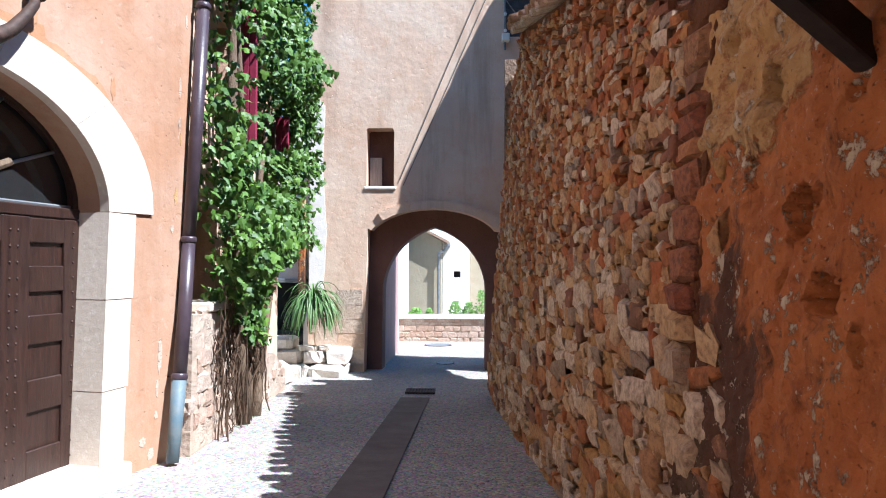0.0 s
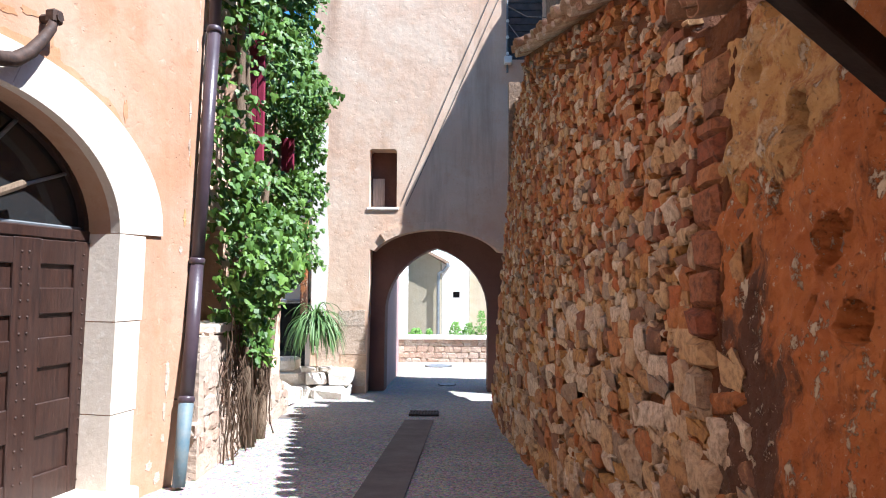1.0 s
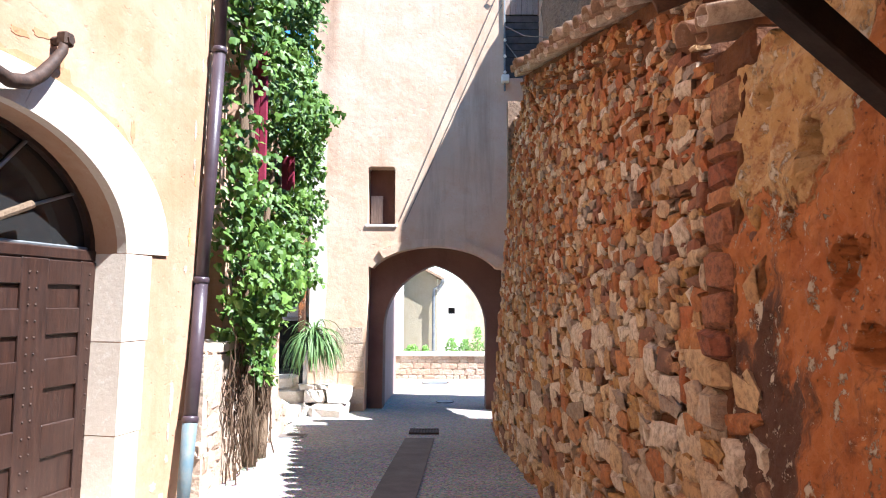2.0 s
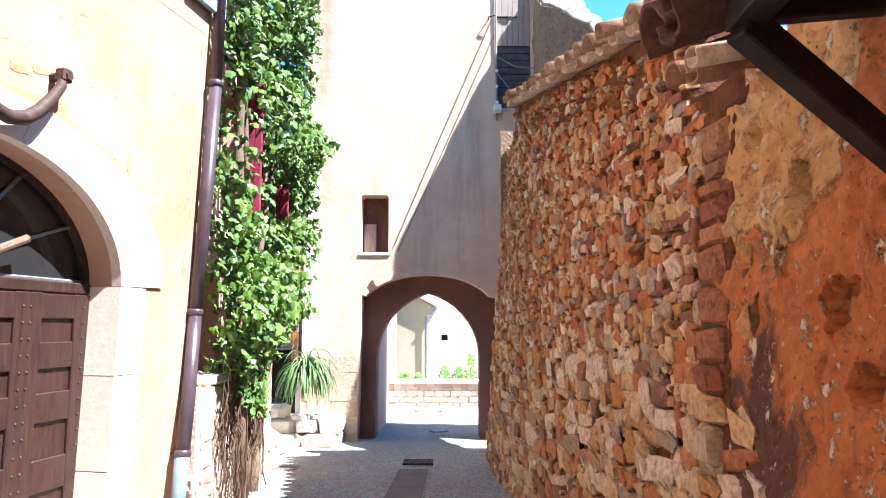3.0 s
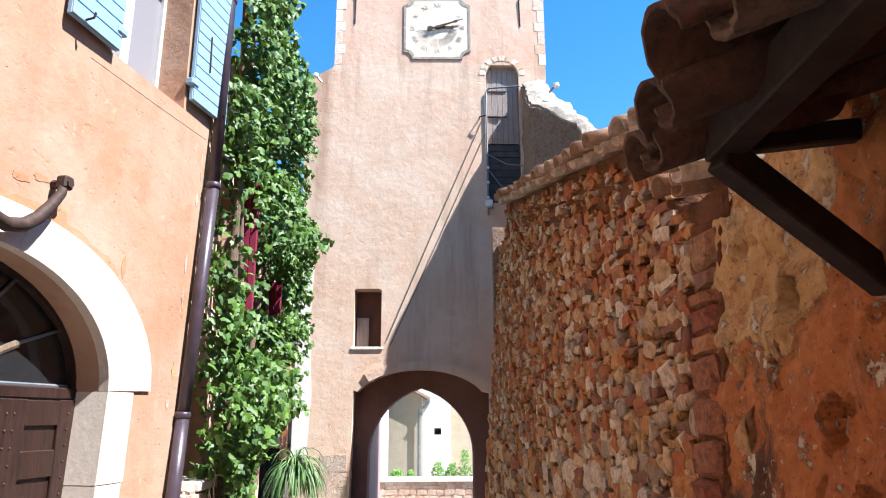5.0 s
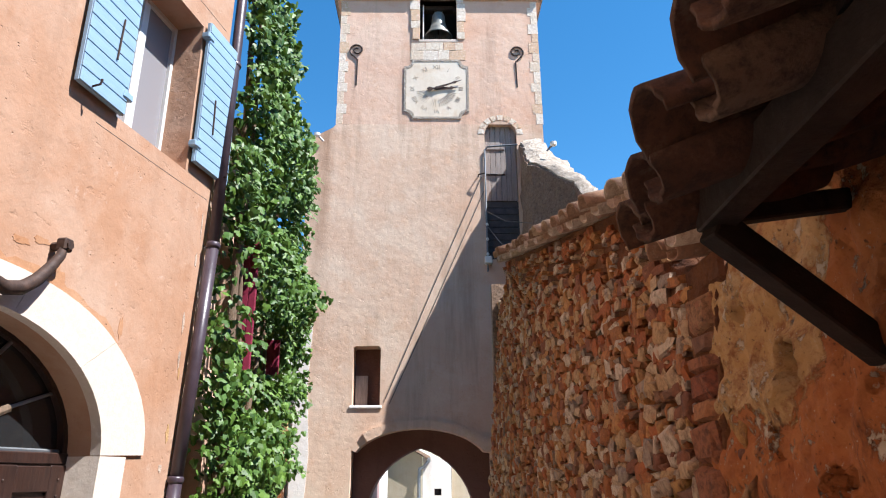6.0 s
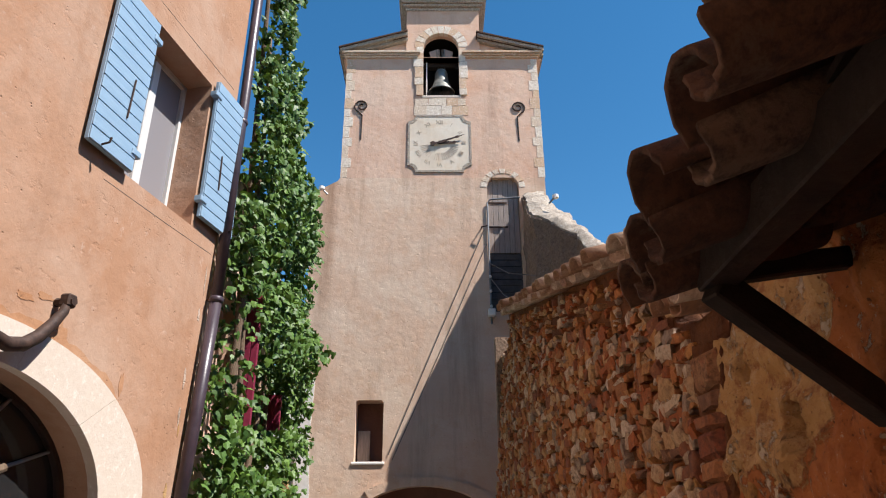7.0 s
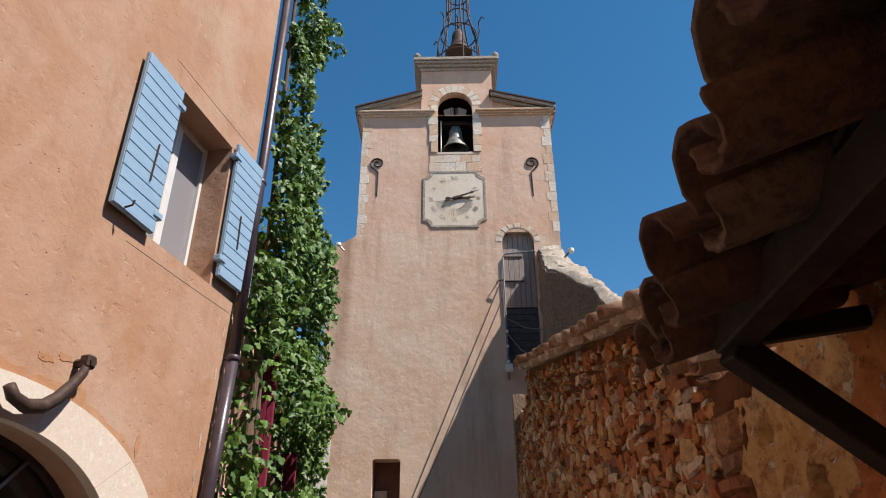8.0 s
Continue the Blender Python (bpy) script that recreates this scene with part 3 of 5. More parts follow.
def shutter(hinge_x, width, angle, flip, z0, z1):
    """A ledged shutter hung at hinge_x; angle 0 lies flat on the wall."""
    m = Matrix.Translation((hinge_x, -0.025, 0)) @ Matrix.Rotation(radians(angle), 4, "Z")
    top = part("shutter", box((0, -0.035, z0) if flip > 0 else (-width, -0.035, z0), (width, 0, z1) if flip > 0 else (0, 0, z1), 0.003, m), M["shutter"], house, "pale blue board shutter, open")
    n = 13
    for i in range(n):
        a, b = z0 + (z1 - z0) * i / n, z0 + (z1 - z0) * (i + 1) / n
        lo, hi = ((0.005, width - 0.003) if flip > 0 else (-width + 0.003, -0.005))
        part("board", box((lo, -0.047, a + 0.004), (hi, -0.035, b - 0.004), 0.003, m), M["shutter"], top)
    for z in (z0 + 0.17, z1 - 0.17):
        s = 1 if flip > 0 else -1
        bm = bmesh.new()
        cube(bm, (min(0, s * width * 0.9), 0.0, z - 0.018), (max(0, s * width * 0.9), 0.008, z + 0.018), m, 0.002)
        cube(bm, (min(-s * 0.05, s * 0.06), -0.06, z - 0.03), (max(-s * 0.05, s * 0.06), 0.02, z + 0.03), m, 0.008)
        part("hinge", bm, M["shutter"], top)
    e = width * 0.5 * (1 if flip > 0 else -1)
    part("bolt_rod", tube([m @ Vector((e * 0.7, -0.055, z0 + 0.75)), m @ Vector((e * 0.75, -0.055, z0 + 0.38))], 0.008, 6), M["iron"], top)
    part("catch", tube([m @ Vector((e * 1.5, -0.05, z0 + 0.02)), m @ Vector((e * 1.5, -0.11, z0 + 0.03)), m @ Vector((e * 1.5, -0.12, z0 + 0.07))], 0.009, 6), M["iron"], top)


shutter(4.51 * K, 0.52, 1, -1, 4.31, 5.78)
shutter(5.61, 0.58, -1, 1, 4.41, 5.93)
# Thin bars sunk flush draw the faint lines in the render.
part("crack_line", tube([(WX0 - 0.2, 0.0, WZ0 - 0.16), (WX0 + 0.6, 0.0, WZ0 - 0.15), (WX1 + 0.4, 0.0, WZ0 - 0.13)], 0.0025, 5), M["cable"], house)
part("lintel_line", tube([(WX0 - 0.1, 0.0, WZ1 + 0.22), (WX1 + 0.4, 0.0, WZ1 + 0.24)], 0.0025, 5), M["cable"], house)

# iron hook over the portal
hp = [(4.22, -0.09, 3.12), (4.19, -0.10, 3.03), (4.12, -0.10, 2.93), (4.03, -0.10, 2.82), (3.93, -0.10, 2.745), (3.81, -0.10, 2.715), (3.70, -0.10, 2.745), (3.65, -0.10, 2.80)]
hook = part("iron_bracket", tube(hp, 0.03, 8, None, [0.026, 0.032, 0.038, 0.044, 0.046, 0.046, 0.040, 0.034]), M["iron"], house, "curved rusty iron bracket above the portal", True)
part("bracket_pin", tube([(4.22, 0.05, 3.11), (4.22, -0.14, 3.11)], 0.03, 6), M["iron"], hook)
part("bracket_lug", box((4.18, -0.13, 3.07), (4.26, -0.05, 3.16), 0.012), M["iron"], hook)


# downpipe: leans a little with the corner
def downpipe():
    top = base("downpipe", "purple-brown metal downpipe with a worn blue foot", "drain pipe")

    def at(z):
        zs, xs, ys = (-0.25, 0.97, 1.6, 2.75, 3.65, 4.82, 5.94, 11), (-2.31, -2.34, -2.345, -2.30, -2.28, -2.31, -2.31, -2.29), (5.42, 5.70, 5.78, 5.83, 5.88, 6.0, 6.03, 6.03)
        return Vector((float(np.interp(z, zs, xs)), float(np.interp(z, zs, ys)), z))
    part("lower_pipe", tube([at(0.46), at(1.0), at(1.62)], 0.058, 14), M["pipe"], top, "", True)
    part("middle_pipe", tube([at(1.6), at(2.6), at(3.72)], 0.056, 14), M["pipe"], top, "", True)
    part("upper_pipe", tube([at(3.7), at(6), at(10.2)], 0.054, 14), M["pipe"], top, "", True)
    part("foot", tube([at(-0.2), at(0.12), at(0.46)], 0.056, 14, None, [0.05, 0.056, 0.062]), M["blue_pipe"], top, "worn blue-painted foot of the pipe", True)
    for z in (0.47, 1.63, 3.72, 5.8):
        c = part("collar", tube([at(z - 0.028), at(z - 0.012), at(z + 0.012), at(z + 0.028)], 0.066, 14, None, [0.062, 0.068, 0.068, 0.062]), M["pipe"], top, "", True)
        p = at(z)
        part("clip", tube([p, p + Vector((-0.16, 0.03, 0))], 0.008, 6), M["iron"], top)


downpipe()


# ---- vine house: lower stone wall, recessed front ----
def vine_front(y):
    return -2.52 - 0.05 * (y - 6)


vh = base("vine_house", "old rendered house covered in climbing vine", "house")
bm = plate([(6.0, -0.6), (10.1, -0.75), (10.1, 5.5), (6.0, 5.7)], [[(7.0, 2.75), (7.75, 2.75), (7.75, 4.2), (7.0, 4.2)], [(8.5, 2.9), (9.15, 2.9), (9.15, 4.1), (8.5, 4.1)], [(6.25, 1.05), (7.05, 1.05), (7.05, 2.0), (6.25, 2.0)]], 0, -0.4, None, lambda x, y, z: (vine_front(x) + y, x, z))
part("front_wall", bm, M["tower_top"], vh)
part("side_wall", box((-5.5, 9.75, -0.7), (-2.95, 10.1, 5.4)), M["peach"], vh)
part("dark_room", box((-5.2, 6.1, 0.9), (-4.9, 9.7, 5.5)), M["dark"], vh)
part("roof", box((-5.8, 5.9, 5.7), (-2.62, 10.2, 5.8)), M["tile"], vh)
bm = plate([(5.72, -0.6), (9.75, -0.75), (9.7, -0.1), (8.9, 0.25), (8.0, 0.35), (7.3, 0.55), (6.9, 0.92), (5.75, 0.98)], [], 0.22, 0.01, None, lambda x, y, z: (vine_front(x) + y + 0.02 * noise.noise((x * 3, z * 3, 0)), x, z))
part("plinth", bm, M["rough_cream"], vh, "crumbling pale stone base wall")
for y, w, z0, z1 in ((7.30, 0.24, 2.72, 4.35), (8.95, 0.26, 2.95, 3.42)):
    x0 = vine_front(y) + 0.12
    sh = part("red_shutter", box((x0, y, z0), (x0 + w, y + 0.035, z1), 0.004), M["red_shutter"], vh, "wine-red wooden shutter half hidden by leaves")
    for i in range(3):
        part("board", box((x0 + w / 3 * i + 0.005, y - 0.012, z0 + 0.01), (x0 + w / 3 * (i + 1) - 0.005, y, z1 - 0.01), 0.002), M["red_shutter"], sh)
part("window_ledge", box((vine_front(6.6) - 0.1, 6.2, 0.97), (vine_front(6.6) + 0.26, 6.95, 1.06), 0.015), M["pale_stone"], vh, "pale stone window ledge")


# ---- bell tower with the gate ----
tower = base("bell_tower", "tall peach-rendered bell tower with a pointed gate passage", "bell tower")
GATE_OUT = [(-1.68, -0.9), (0.82, -0.9), (0.80, 2.03)] + [(-0.44 + 1.22 * math.cos(radians(a)) * 1.0, 1.78 + 0.66 * math.sin(radians(a))) for a in range(24, 157, 6)] + [(-1.62, 2.08)]


def pointed(x0, x1, spring, top, n=10):
    mid = (x0 + x1) / 2
    radius = (x1 - x0) * 0.72
    end = math.acos((mid - (x1 - radius)) / radius)
    right = [(x1 - radius + radius * math.cos(t), spring + (top - spring) * math.sin(t) / math.sin(end)) for t in np.linspace(0, end, n)]
    left = [(2 * mid - x, z) for x, z in right[::-1]][1:]
    return right + left


GATE_IN = [(-1.39, -0.9), (0.51, -0.9)] + pointed(-1.38, 0.52, 0.95, 2.13)
SLIT = [(-1.645, 2.84), (-1.15, 2.84), (-1.15, 3.86), (-1.19, 3.90), (-1.61, 3.90), (-1.645, 3.87)]
NICHE = [(0.85, 5.55), (1.50, 5.55), (1.50, 8.22)] + arc(1.175, 8.22, 0.325, 0.32, 0, 180, 12)[1:-1] + [(0.85, 8.22)]
low = [(-2.68, -0.9), (3.2, -0.9), (3.2, 4.9), (2.05, 5.3), (2.05, 8.45), (-2.17, 8.45), (-2.22, 8.38), (-2.5, 8.22), (-2.68, 8.02)]
part("lower_wall", plate(low, [GATE_OUT, SLIT, NICHE], 12, 12.36), M["tower"], tower)
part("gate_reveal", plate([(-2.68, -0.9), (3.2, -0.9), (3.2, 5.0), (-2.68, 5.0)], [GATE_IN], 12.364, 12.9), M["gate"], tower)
bm = bmesh.new()
cube(bm, (-1.9, 12.904, -0.95), (-1.41, 15.9, 2.7))
part("passage_side", bm, M["mauve"], tower)
part("passage_side", box((0.72, 12.904, -0.95), (1.2, 13.7, 2.7)), M["mauve"], tower)
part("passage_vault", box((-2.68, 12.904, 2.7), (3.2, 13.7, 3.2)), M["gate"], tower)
bm = bmesh.new()
cube(bm, (-2.68, 12.904, 3.2), (-2.3, 13.4, 8.0))
cube(bm, (2.8, 12.904, 3.2), (3.2, 13.4, 4.8))
cube(bm, (1.7, 12.37, 4.9), (2.046, 13.4, 8.2))
cube(bm, (-2.68, 13.4, 2.704), (2.0, 13.7, 8.2))
cube(bm, (-2.6, 12.37, 8.2), (2.0, 13.7, 8.44))
part("side_walls", bm, M["tower"], tower)
# Near-black sheet gives the slit window its inner shade.
part("slit_shade_back", box((-1.70, 12.37, 2.7), (-1.08, 12.42, 4.0)), M["dark"], tower)

# upper stage
BELL = [(-0.475, 10.50), (0.325, 10.50), (0.325, 11.82)] + arc(-0.075, 11.82, 0.40, 0.40, 0, 180, 14)[1:-1] + [(-0.475, 11.82)]
UPT = 8.451
part("upper_wall", plate([(-2.17, UPT), (2.05, UPT), (2.06, 11.52), (-2.16, 11.52)], [BELL[:2] + [(0.325, 11.52), (-0.475, 11.52)]], 12.004, 12.2), M["tower_top"], tower)
bm = plate([(-0.86, 11.524), (0.80, 11.524), (0.80, 12.9), (-0.86, 12.9)], [[(-0.475, 11.53), (0.325, 11.53), (0.325, 11.82)] + arc(-0.075, 11.82, 0.40, 0.40, 0, 180, 14)[1:-1] + [(-0.475, 11.82)]], 12.004, 12.2)
part("gable_wall", bm, M["tower_top"], tower)
bm = bmesh.new()
cube(bm, (-2.16, 12.204, 8.45), (-1.8, 13.6, 11.5))
cube(bm, (1.7, 12.204, 8.45), (2.05, 13.6, 11.5))
cube(bm, (-2.16, 13.6, 8.45), (2.05, 13.8, 11.5))
cube(bm, (-0.86, 13.6, 11.5), (0.80, 13.8, 12.9))
part("upper_sides", bm, M["tower_top"], tower)


def moulding(x0, x1, z, out, h, y=12.004, name="cornice", mat="quoin"):
    """A stepped stone cornice along x."""
    bm = bmesh.new()
    for i, (o, a, b) in enumerate(((0.35, 0, 0.32), (0.65, 0.32, 0.62), (1.0, 0.62, 1.0))):
        cube(bm, (x0 - out * o * (x0 < -2 or x0 > -1), y - out * o, z + h * a), (x1 + out * o * (x1 > 2 or x1 < 1), y + 0.25, z + h * b - 0.003), None, 0.008)
    return part(name, bm, M[mat], tower)


moulding(-2.17, -0.66, 11.50, 0.12, 0.14)
moulding(0.51, 2.06, 11.50, 0.12, 0.14)


def raking(x0, z0, x1, z1):
    """Half a pediment: tympanum and sloped cap with its own overhang."""
    lo, hi = (x0, x1) if x0 < x1 else (x1, x0)
    za, zb = (z0, z1) if x0 < x1 else (z1, z0)
    part("tympanum", plate([(lo, 11.52), (hi, 11.52), (hi, zb - 0.02), (lo, za - 0.02)], [], 12.06, 13.0), M["tower_top"], tower)
    for out, t0, t1 in ((0.10, 0.0, 0.07), (0.19, 0.072, 0.15)):
        part("raking_cornice", plate([(lo - 0.06, za + t0 - 0.02), (hi + 0.04, zb + t0), (hi + 0.04, zb + t1), (lo - 0.06, za + t1 - 0.02)], [], 12.06 - out, 13.9), M["cap_stone"], tower)
        part("roof_edge", plate([(lo - 0.09, za + t1 - 0.02), (hi + 0.04, zb + t1), (hi + 0.04, zb + t1 + 0.035), (lo - 0.09, za + t1 + 0.015)], [], 12.03 - out, 13.9), M["dark_tile"], tower)


raking(-2.27, 11.555, -0.87, 12.00)
raking(2.18, 11.555, 0.81, 11.99)
bm = bmesh.new()
for o, a, b in ((0.03, 12.86, 12.94), (0.09, 12.94, 13.01), (0.14, 13.01, 13.08), (0.18, 13.08, 13.17)):
    cube(bm, (-0.86 - o, 12.004 - o, a), (0.80 + o, 13.8 + o, b - 0.003), None, 0.01)
part("cap_cornice", bm, M["cap_stone"], tower)
for x in (-0.96, 0.92):
    part("finial", lathe([(0.03, 0), (0.03, 0.06), (0.075, 0.1), (0.085, 0.17), (0.05, 0.24), (0.012, 0.27)], 12, None, (x, 12.0, 13.17)), M["grey_stone"], tower, "", True)


# quoins, voussoirs, panel
def slab(x0, x1, z0, z1, y, out, mat, name, rough=0.01):
    r = random.Random(hash((round(x0, 2), round(z0, 2))) & 0xFFFF)
    j = lambda: r.uniform(-rough, rough)
    bm = plate([(x0 + j(), z0 + j()), (x1 + j(), z0 + j()), (x1 + j(), z1 + j()), (x0 + j(), z1 + j())], [], y - out, y + 0.02)
    part(name, bm, M[mat], tower)


z = 8.46
i = 0
while z < 11.45:
    h = rng.uniform(0.2, 0.34)
    w = 0.34 if i % 2 else 0.22
    slab(-2.175, -2.16 + w * 0.55, z, min(z + h, 11.49) - 0.006, 12.004, 0.006, "quoin", "quoin", 0.003)
    slab(2.06 - w * 0.6, 2.066, z, min(z + h, 11.49) - 0.006, 12.004, 0.006, "quoin", "quoin", 0.003)
    z += h
    i += 1
for s in (-1, 1):
    z = 10.50
    while z < 11.75:
        h = rng.uniform(0.16, 0.3)
        x = -0.475 if s < 0 else 0.325
        w = rng.uniform(0.14, 0.22)
        slab(min(x, x + s * w), max(x, x + s * w), z, min(z + h, 11.82) - 0.01, 12.004, 0.03, "quoin", "jamb_stone", 0.006)
        z += h
for k in range(11):
    a0, a1 = 180 * k / 11 + 1, 180 * (k + 1) / 11 - 1
    pts = arc(-0.075, 11.82, 0.395, 0.395, a0, a1, 2) + arc(-0.075, 11.82, 0.60, 0.60, a1, a0, 2)
    part("voussoir", plate(pts, [], 11.995, 12.1), M["quoin"], tower)
for z, h in ((9.99, 0.24), (10.23, 0.19)):
    x = -0.66
    while x < 0.44:
        w = min(rng.uniform(0.16, 0.42), 0.52 - x)
        slab(x, x + w - 0.008, z, z + h - 0.008, 12.004, rng.uniform(0.006, 0.014), "quoin", "panel_stone", 0.010)
        x += w
part("bell_sill", box((-0.50, 11.99, 10.43), (0.35, 12.5, 10.50), 0.01), M["pale_stone"], tower)

part("slit_sill", box((-1.69, 11.975, 2.785), (-1.11, 12.2, 2.838), 0.012), M["white"], tower, "thin whitewashed sill under the slit window")

# gate arch band and rough base stones
band = GATE_OUT[2:]
for k in range(len(band) - 5):
    if k % 2:
        continue
    (xa, za), (xb, zb) = band[k], band[min(k + 2, len(band) - 1)]
    pts = [(xa, za), (xb, zb), (xb + 0.10 * (xb + 0.44), zb + 0.14), (xa + 0.10 * (xa + 0.44), za + 0.14)]
    part("arch_stone", plate(pts, [], 11.955, 12.2), M["tower"], tower)
z = -0.85
while z < 0.95:
    h = rng.uniform(0.2, 0.32)
    w = rng.uniform(0.34, 0.5)
    slab(-1.70 - w, -1.69, z, z + h - 0.012, 12.0, 0.014, "base_stone", "corner_stone", 0.02)
    if z < 0.6:
        slab(-1.72 - w - rng.uniform(0.3, 0.45), -1.715 - w, z + 0.01, z + h - 0.012, 12.0, 0.01, "base_stone", "corner_stone", 0.02)
    z += h

part("pale_corner", plate([(-2.67, 0.6), (-2.42, 0.8), (-2.36, 2.0), (-2.44, 3.2), (-2.40, 4.3), (-2.67, 4.6)], [], 11.992, 12.01), M["white"], tower, "thin white strip down the tower corner")


def scar(y, z, w, h, mat, seed):
    """A small flaked spot on the portal house front."""
    r = random.Random(seed)
    pts = []
    for i in range(14):
        a = 2 * math.pi * i / 14
        q = r.uniform(0.55, 1.0)
        pts.append((y * K + w * q * math.cos(a), z + h * q * math.sin(a)))
    part("plaster_scar", plate(pts, [], -0.003, 0.02), M[mat], house)


for i, (y, z, w, h, mat) in enumerate(((5.72, 2.95, 0.02, 0.12, "rough_cream"), (5.72, 2.62, 0.02, 0.10, "rough_cream"), (5.74, 2.5, 0.012, 0.07, "ochre_pale"), (5.68, 2.0, 0.03, 0.09, "ochre_pale"), (5.64, 1.72, 0.03, 0.05, "rough_cream"), (5.50, 0.65, 0.035, 0.16, "rough_cream"), (5.47, 0.40, 0.02, 0.10, "rough_cream"), (5.46, 0.18, 0.03, 0.05, "rough_cream"), (5.30, 0.0, 0.05, 0.05, "rough_cream"), (5.80, 3.55, 0.02, 0.09, "rough_cream"), (5.83, 3.9, 0.012, 0.16, "rough_cream"), (5.40, -0.12, 0.05, 0.06, "rough_cream"))):
    scar(y, z, w, h, mat, i)

band_in, band_out = [], []
for a in range(24, 112, 2):
    # flaked edge of the render above the arch stones
    g = 0.035 + 0.055 * (0.5 + noise.noise((a * 0.11, 3, 1))) + 0.03 * noise.noise((a * 0.45, 7, 1))
    for grow, line_ in ((-0.03, band_in), (max(0.004, g) * math.sin(radians(min(90, (a - 24) * 2.2))), band_out)):
        line_.append((PC + (PRX + 0.40 + grow) * math.copysign(abs(math.cos(radians(a))) ** 0.94, math.cos(radians(a))), PSZ + 0.01 + (PRZ + 0.25 + grow) * math.sin(radians(a)) ** 0.82))
part("bare_plaster_band", plate(band_in + band_out[::-1], [], -0.004, 0.02), M["bare_plaster"], house, "flaked orange plaster edge above the arch stones")
for i, (xx, zz, w, h) in enumerate(((4.28, 3.0, 0.05, 0.09), (4.33, 2.93, 0.06, 0.06), (4.12, 3.12, 0.09, 0.03), (3.95, 3.07, 0.10, 0.03), (5.02, 2.72, 0.03, 0.10))):
    scar(xx / K, zz, w, h, "bare_plaster", 60 + i)

rp = random.Random(17)
verts, faces = [], []
y = 5.8
while y < 9.6:
    z = G(y) - 0.05
    top = float(np.interp(y, (5.75, 6.9, 7.3, 8.0, 8.9, 9.7), (0.93, 0.88, 0.5, 0.3, 0.2, -0.15)))
    while z < top:
        h, w = rp.uniform(0.08, 0.2), rp.uniform(0.1, 0.26)
        if rp.random() < 0.6:
            b = pebble(rp, w, 0.07, h * 0.95, 0.22)
            m = Matrix.Translation((vine_front(y) + 0.19 + rp.uniform(-0.02, 0.02), y + rp.uniform(-0.05, 0.05), z + h / 2)) @ Matrix.Rotation(radians(90 + rp.uniform(-12, 12)), 4, "Z")
            o = len(verts)
            b.verts.index_update()
            verts += [m @ v.co for v in b.verts]
            faces += [[o + v.index for v in f.verts] for f in b.faces]
            b.free()
        z += h
    y += 0.17
me = bpy.data.meshes.new("base_rubble")
me.from_pydata(verts, [], faces)
me.materials.append(M["garden_stone"])
ob = new("base_rubble", me)
ob.parent = vh
tagged(ob, "crumbling pinkish stones of the base wall", kind="stuff")


# ---- right side: rubble wall, plastered wall, tile coping, porch eave ----
def RW(y, z, out=0.0):
    """x of the wall's street face; out is towards the street."""
    q = y - 7
    return 0.733 - 0.0634 * q + 0.0022 * q * q + 0.0685 * (z - 2) - out


def TOP(y):
    return 3.02 + 0.245 * (y - 2.9)


def STEP(y):
    """How far the wall's top drops beside the porch."""
    return 0.42 * max(0, min(1, (3.36 - y) / 0.08))


def wall_sheet(name, y0, y1, zb, zt, mat, thick=0.5, step=0.12, rough=0.02, parent=None, label="", out=0.0, dents=()):
    """A thick wall that follows RW, with an uneven face."""
    bm = bmesh.new()
    ny, nz = max(2, int((y1 - y0) / step)), int(4.4 / step)
    rows = []
    for i in range(ny + 1):
        y = y0 + (y1 - y0) * i / ny
        col = []
        for k in range(nz + 1):
            z = zb(y) + (zt(y) - zb(y)) * k / nz
            d = rough * (noise.noise((y * 2.3, z * 2.3, 3)) + 0.5 * noise.noise((y * 7, z * 7, 9)) + 0.35 * noise.noise((y * 19, z * 15, 4)))
            for cy, cz, ry, rz, depth in dents:
                q = math.hypot((y - cy) / ry, (z - cz) / rz) + 0.45 * noise.noise((y * 24, z * 24, cz))
                if q < 1.5:
                    d += 1.5 * depth * max(0, min(1, (1.15 - q) * 4.5)) - 0.008 * (q > 1.05)
            if dents:
                d += (0.010 + 0.028 * max(0, min(1, (z - 1.3) / 0.5))) * noise.noise((y * 9, z * 8, 15))
                d += 0.012 * noise.noise((y * 31, z * 23, 7)) - 0.016 * max(0, noise.noise((y * 5, z * 4, 12)))
            col.append(bm.verts.new((RW(y, z, out) + d, y, z)))
        rows.append(col)
    back = [[bm.verts.new((RW(r[k].co.y, r[k].co.z) + thick, r[k].co.y, r[k].co.z)) for k in (0, nz)] for r in rows]
    for i in range(ny):
        for k in range(nz):
            bm.faces.new((rows[i][k], rows[i + 1][k], rows[i + 1][k + 1], rows[i][k + 1]))
        bm.faces.new((rows[i][nz], rows[i + 1][nz], back[i + 1][1], back[i][1]))
        bm.faces.new((back[i][0], back[i][1], back[i + 1][1], back[i + 1][0]))
    for i, r in ((0, rows[0]), (ny, rows[ny])):
        bm.faces.new([v for v in r] + [back[i][1], back[i][0]])
    return link(name, bm, mat, parent, label, True)


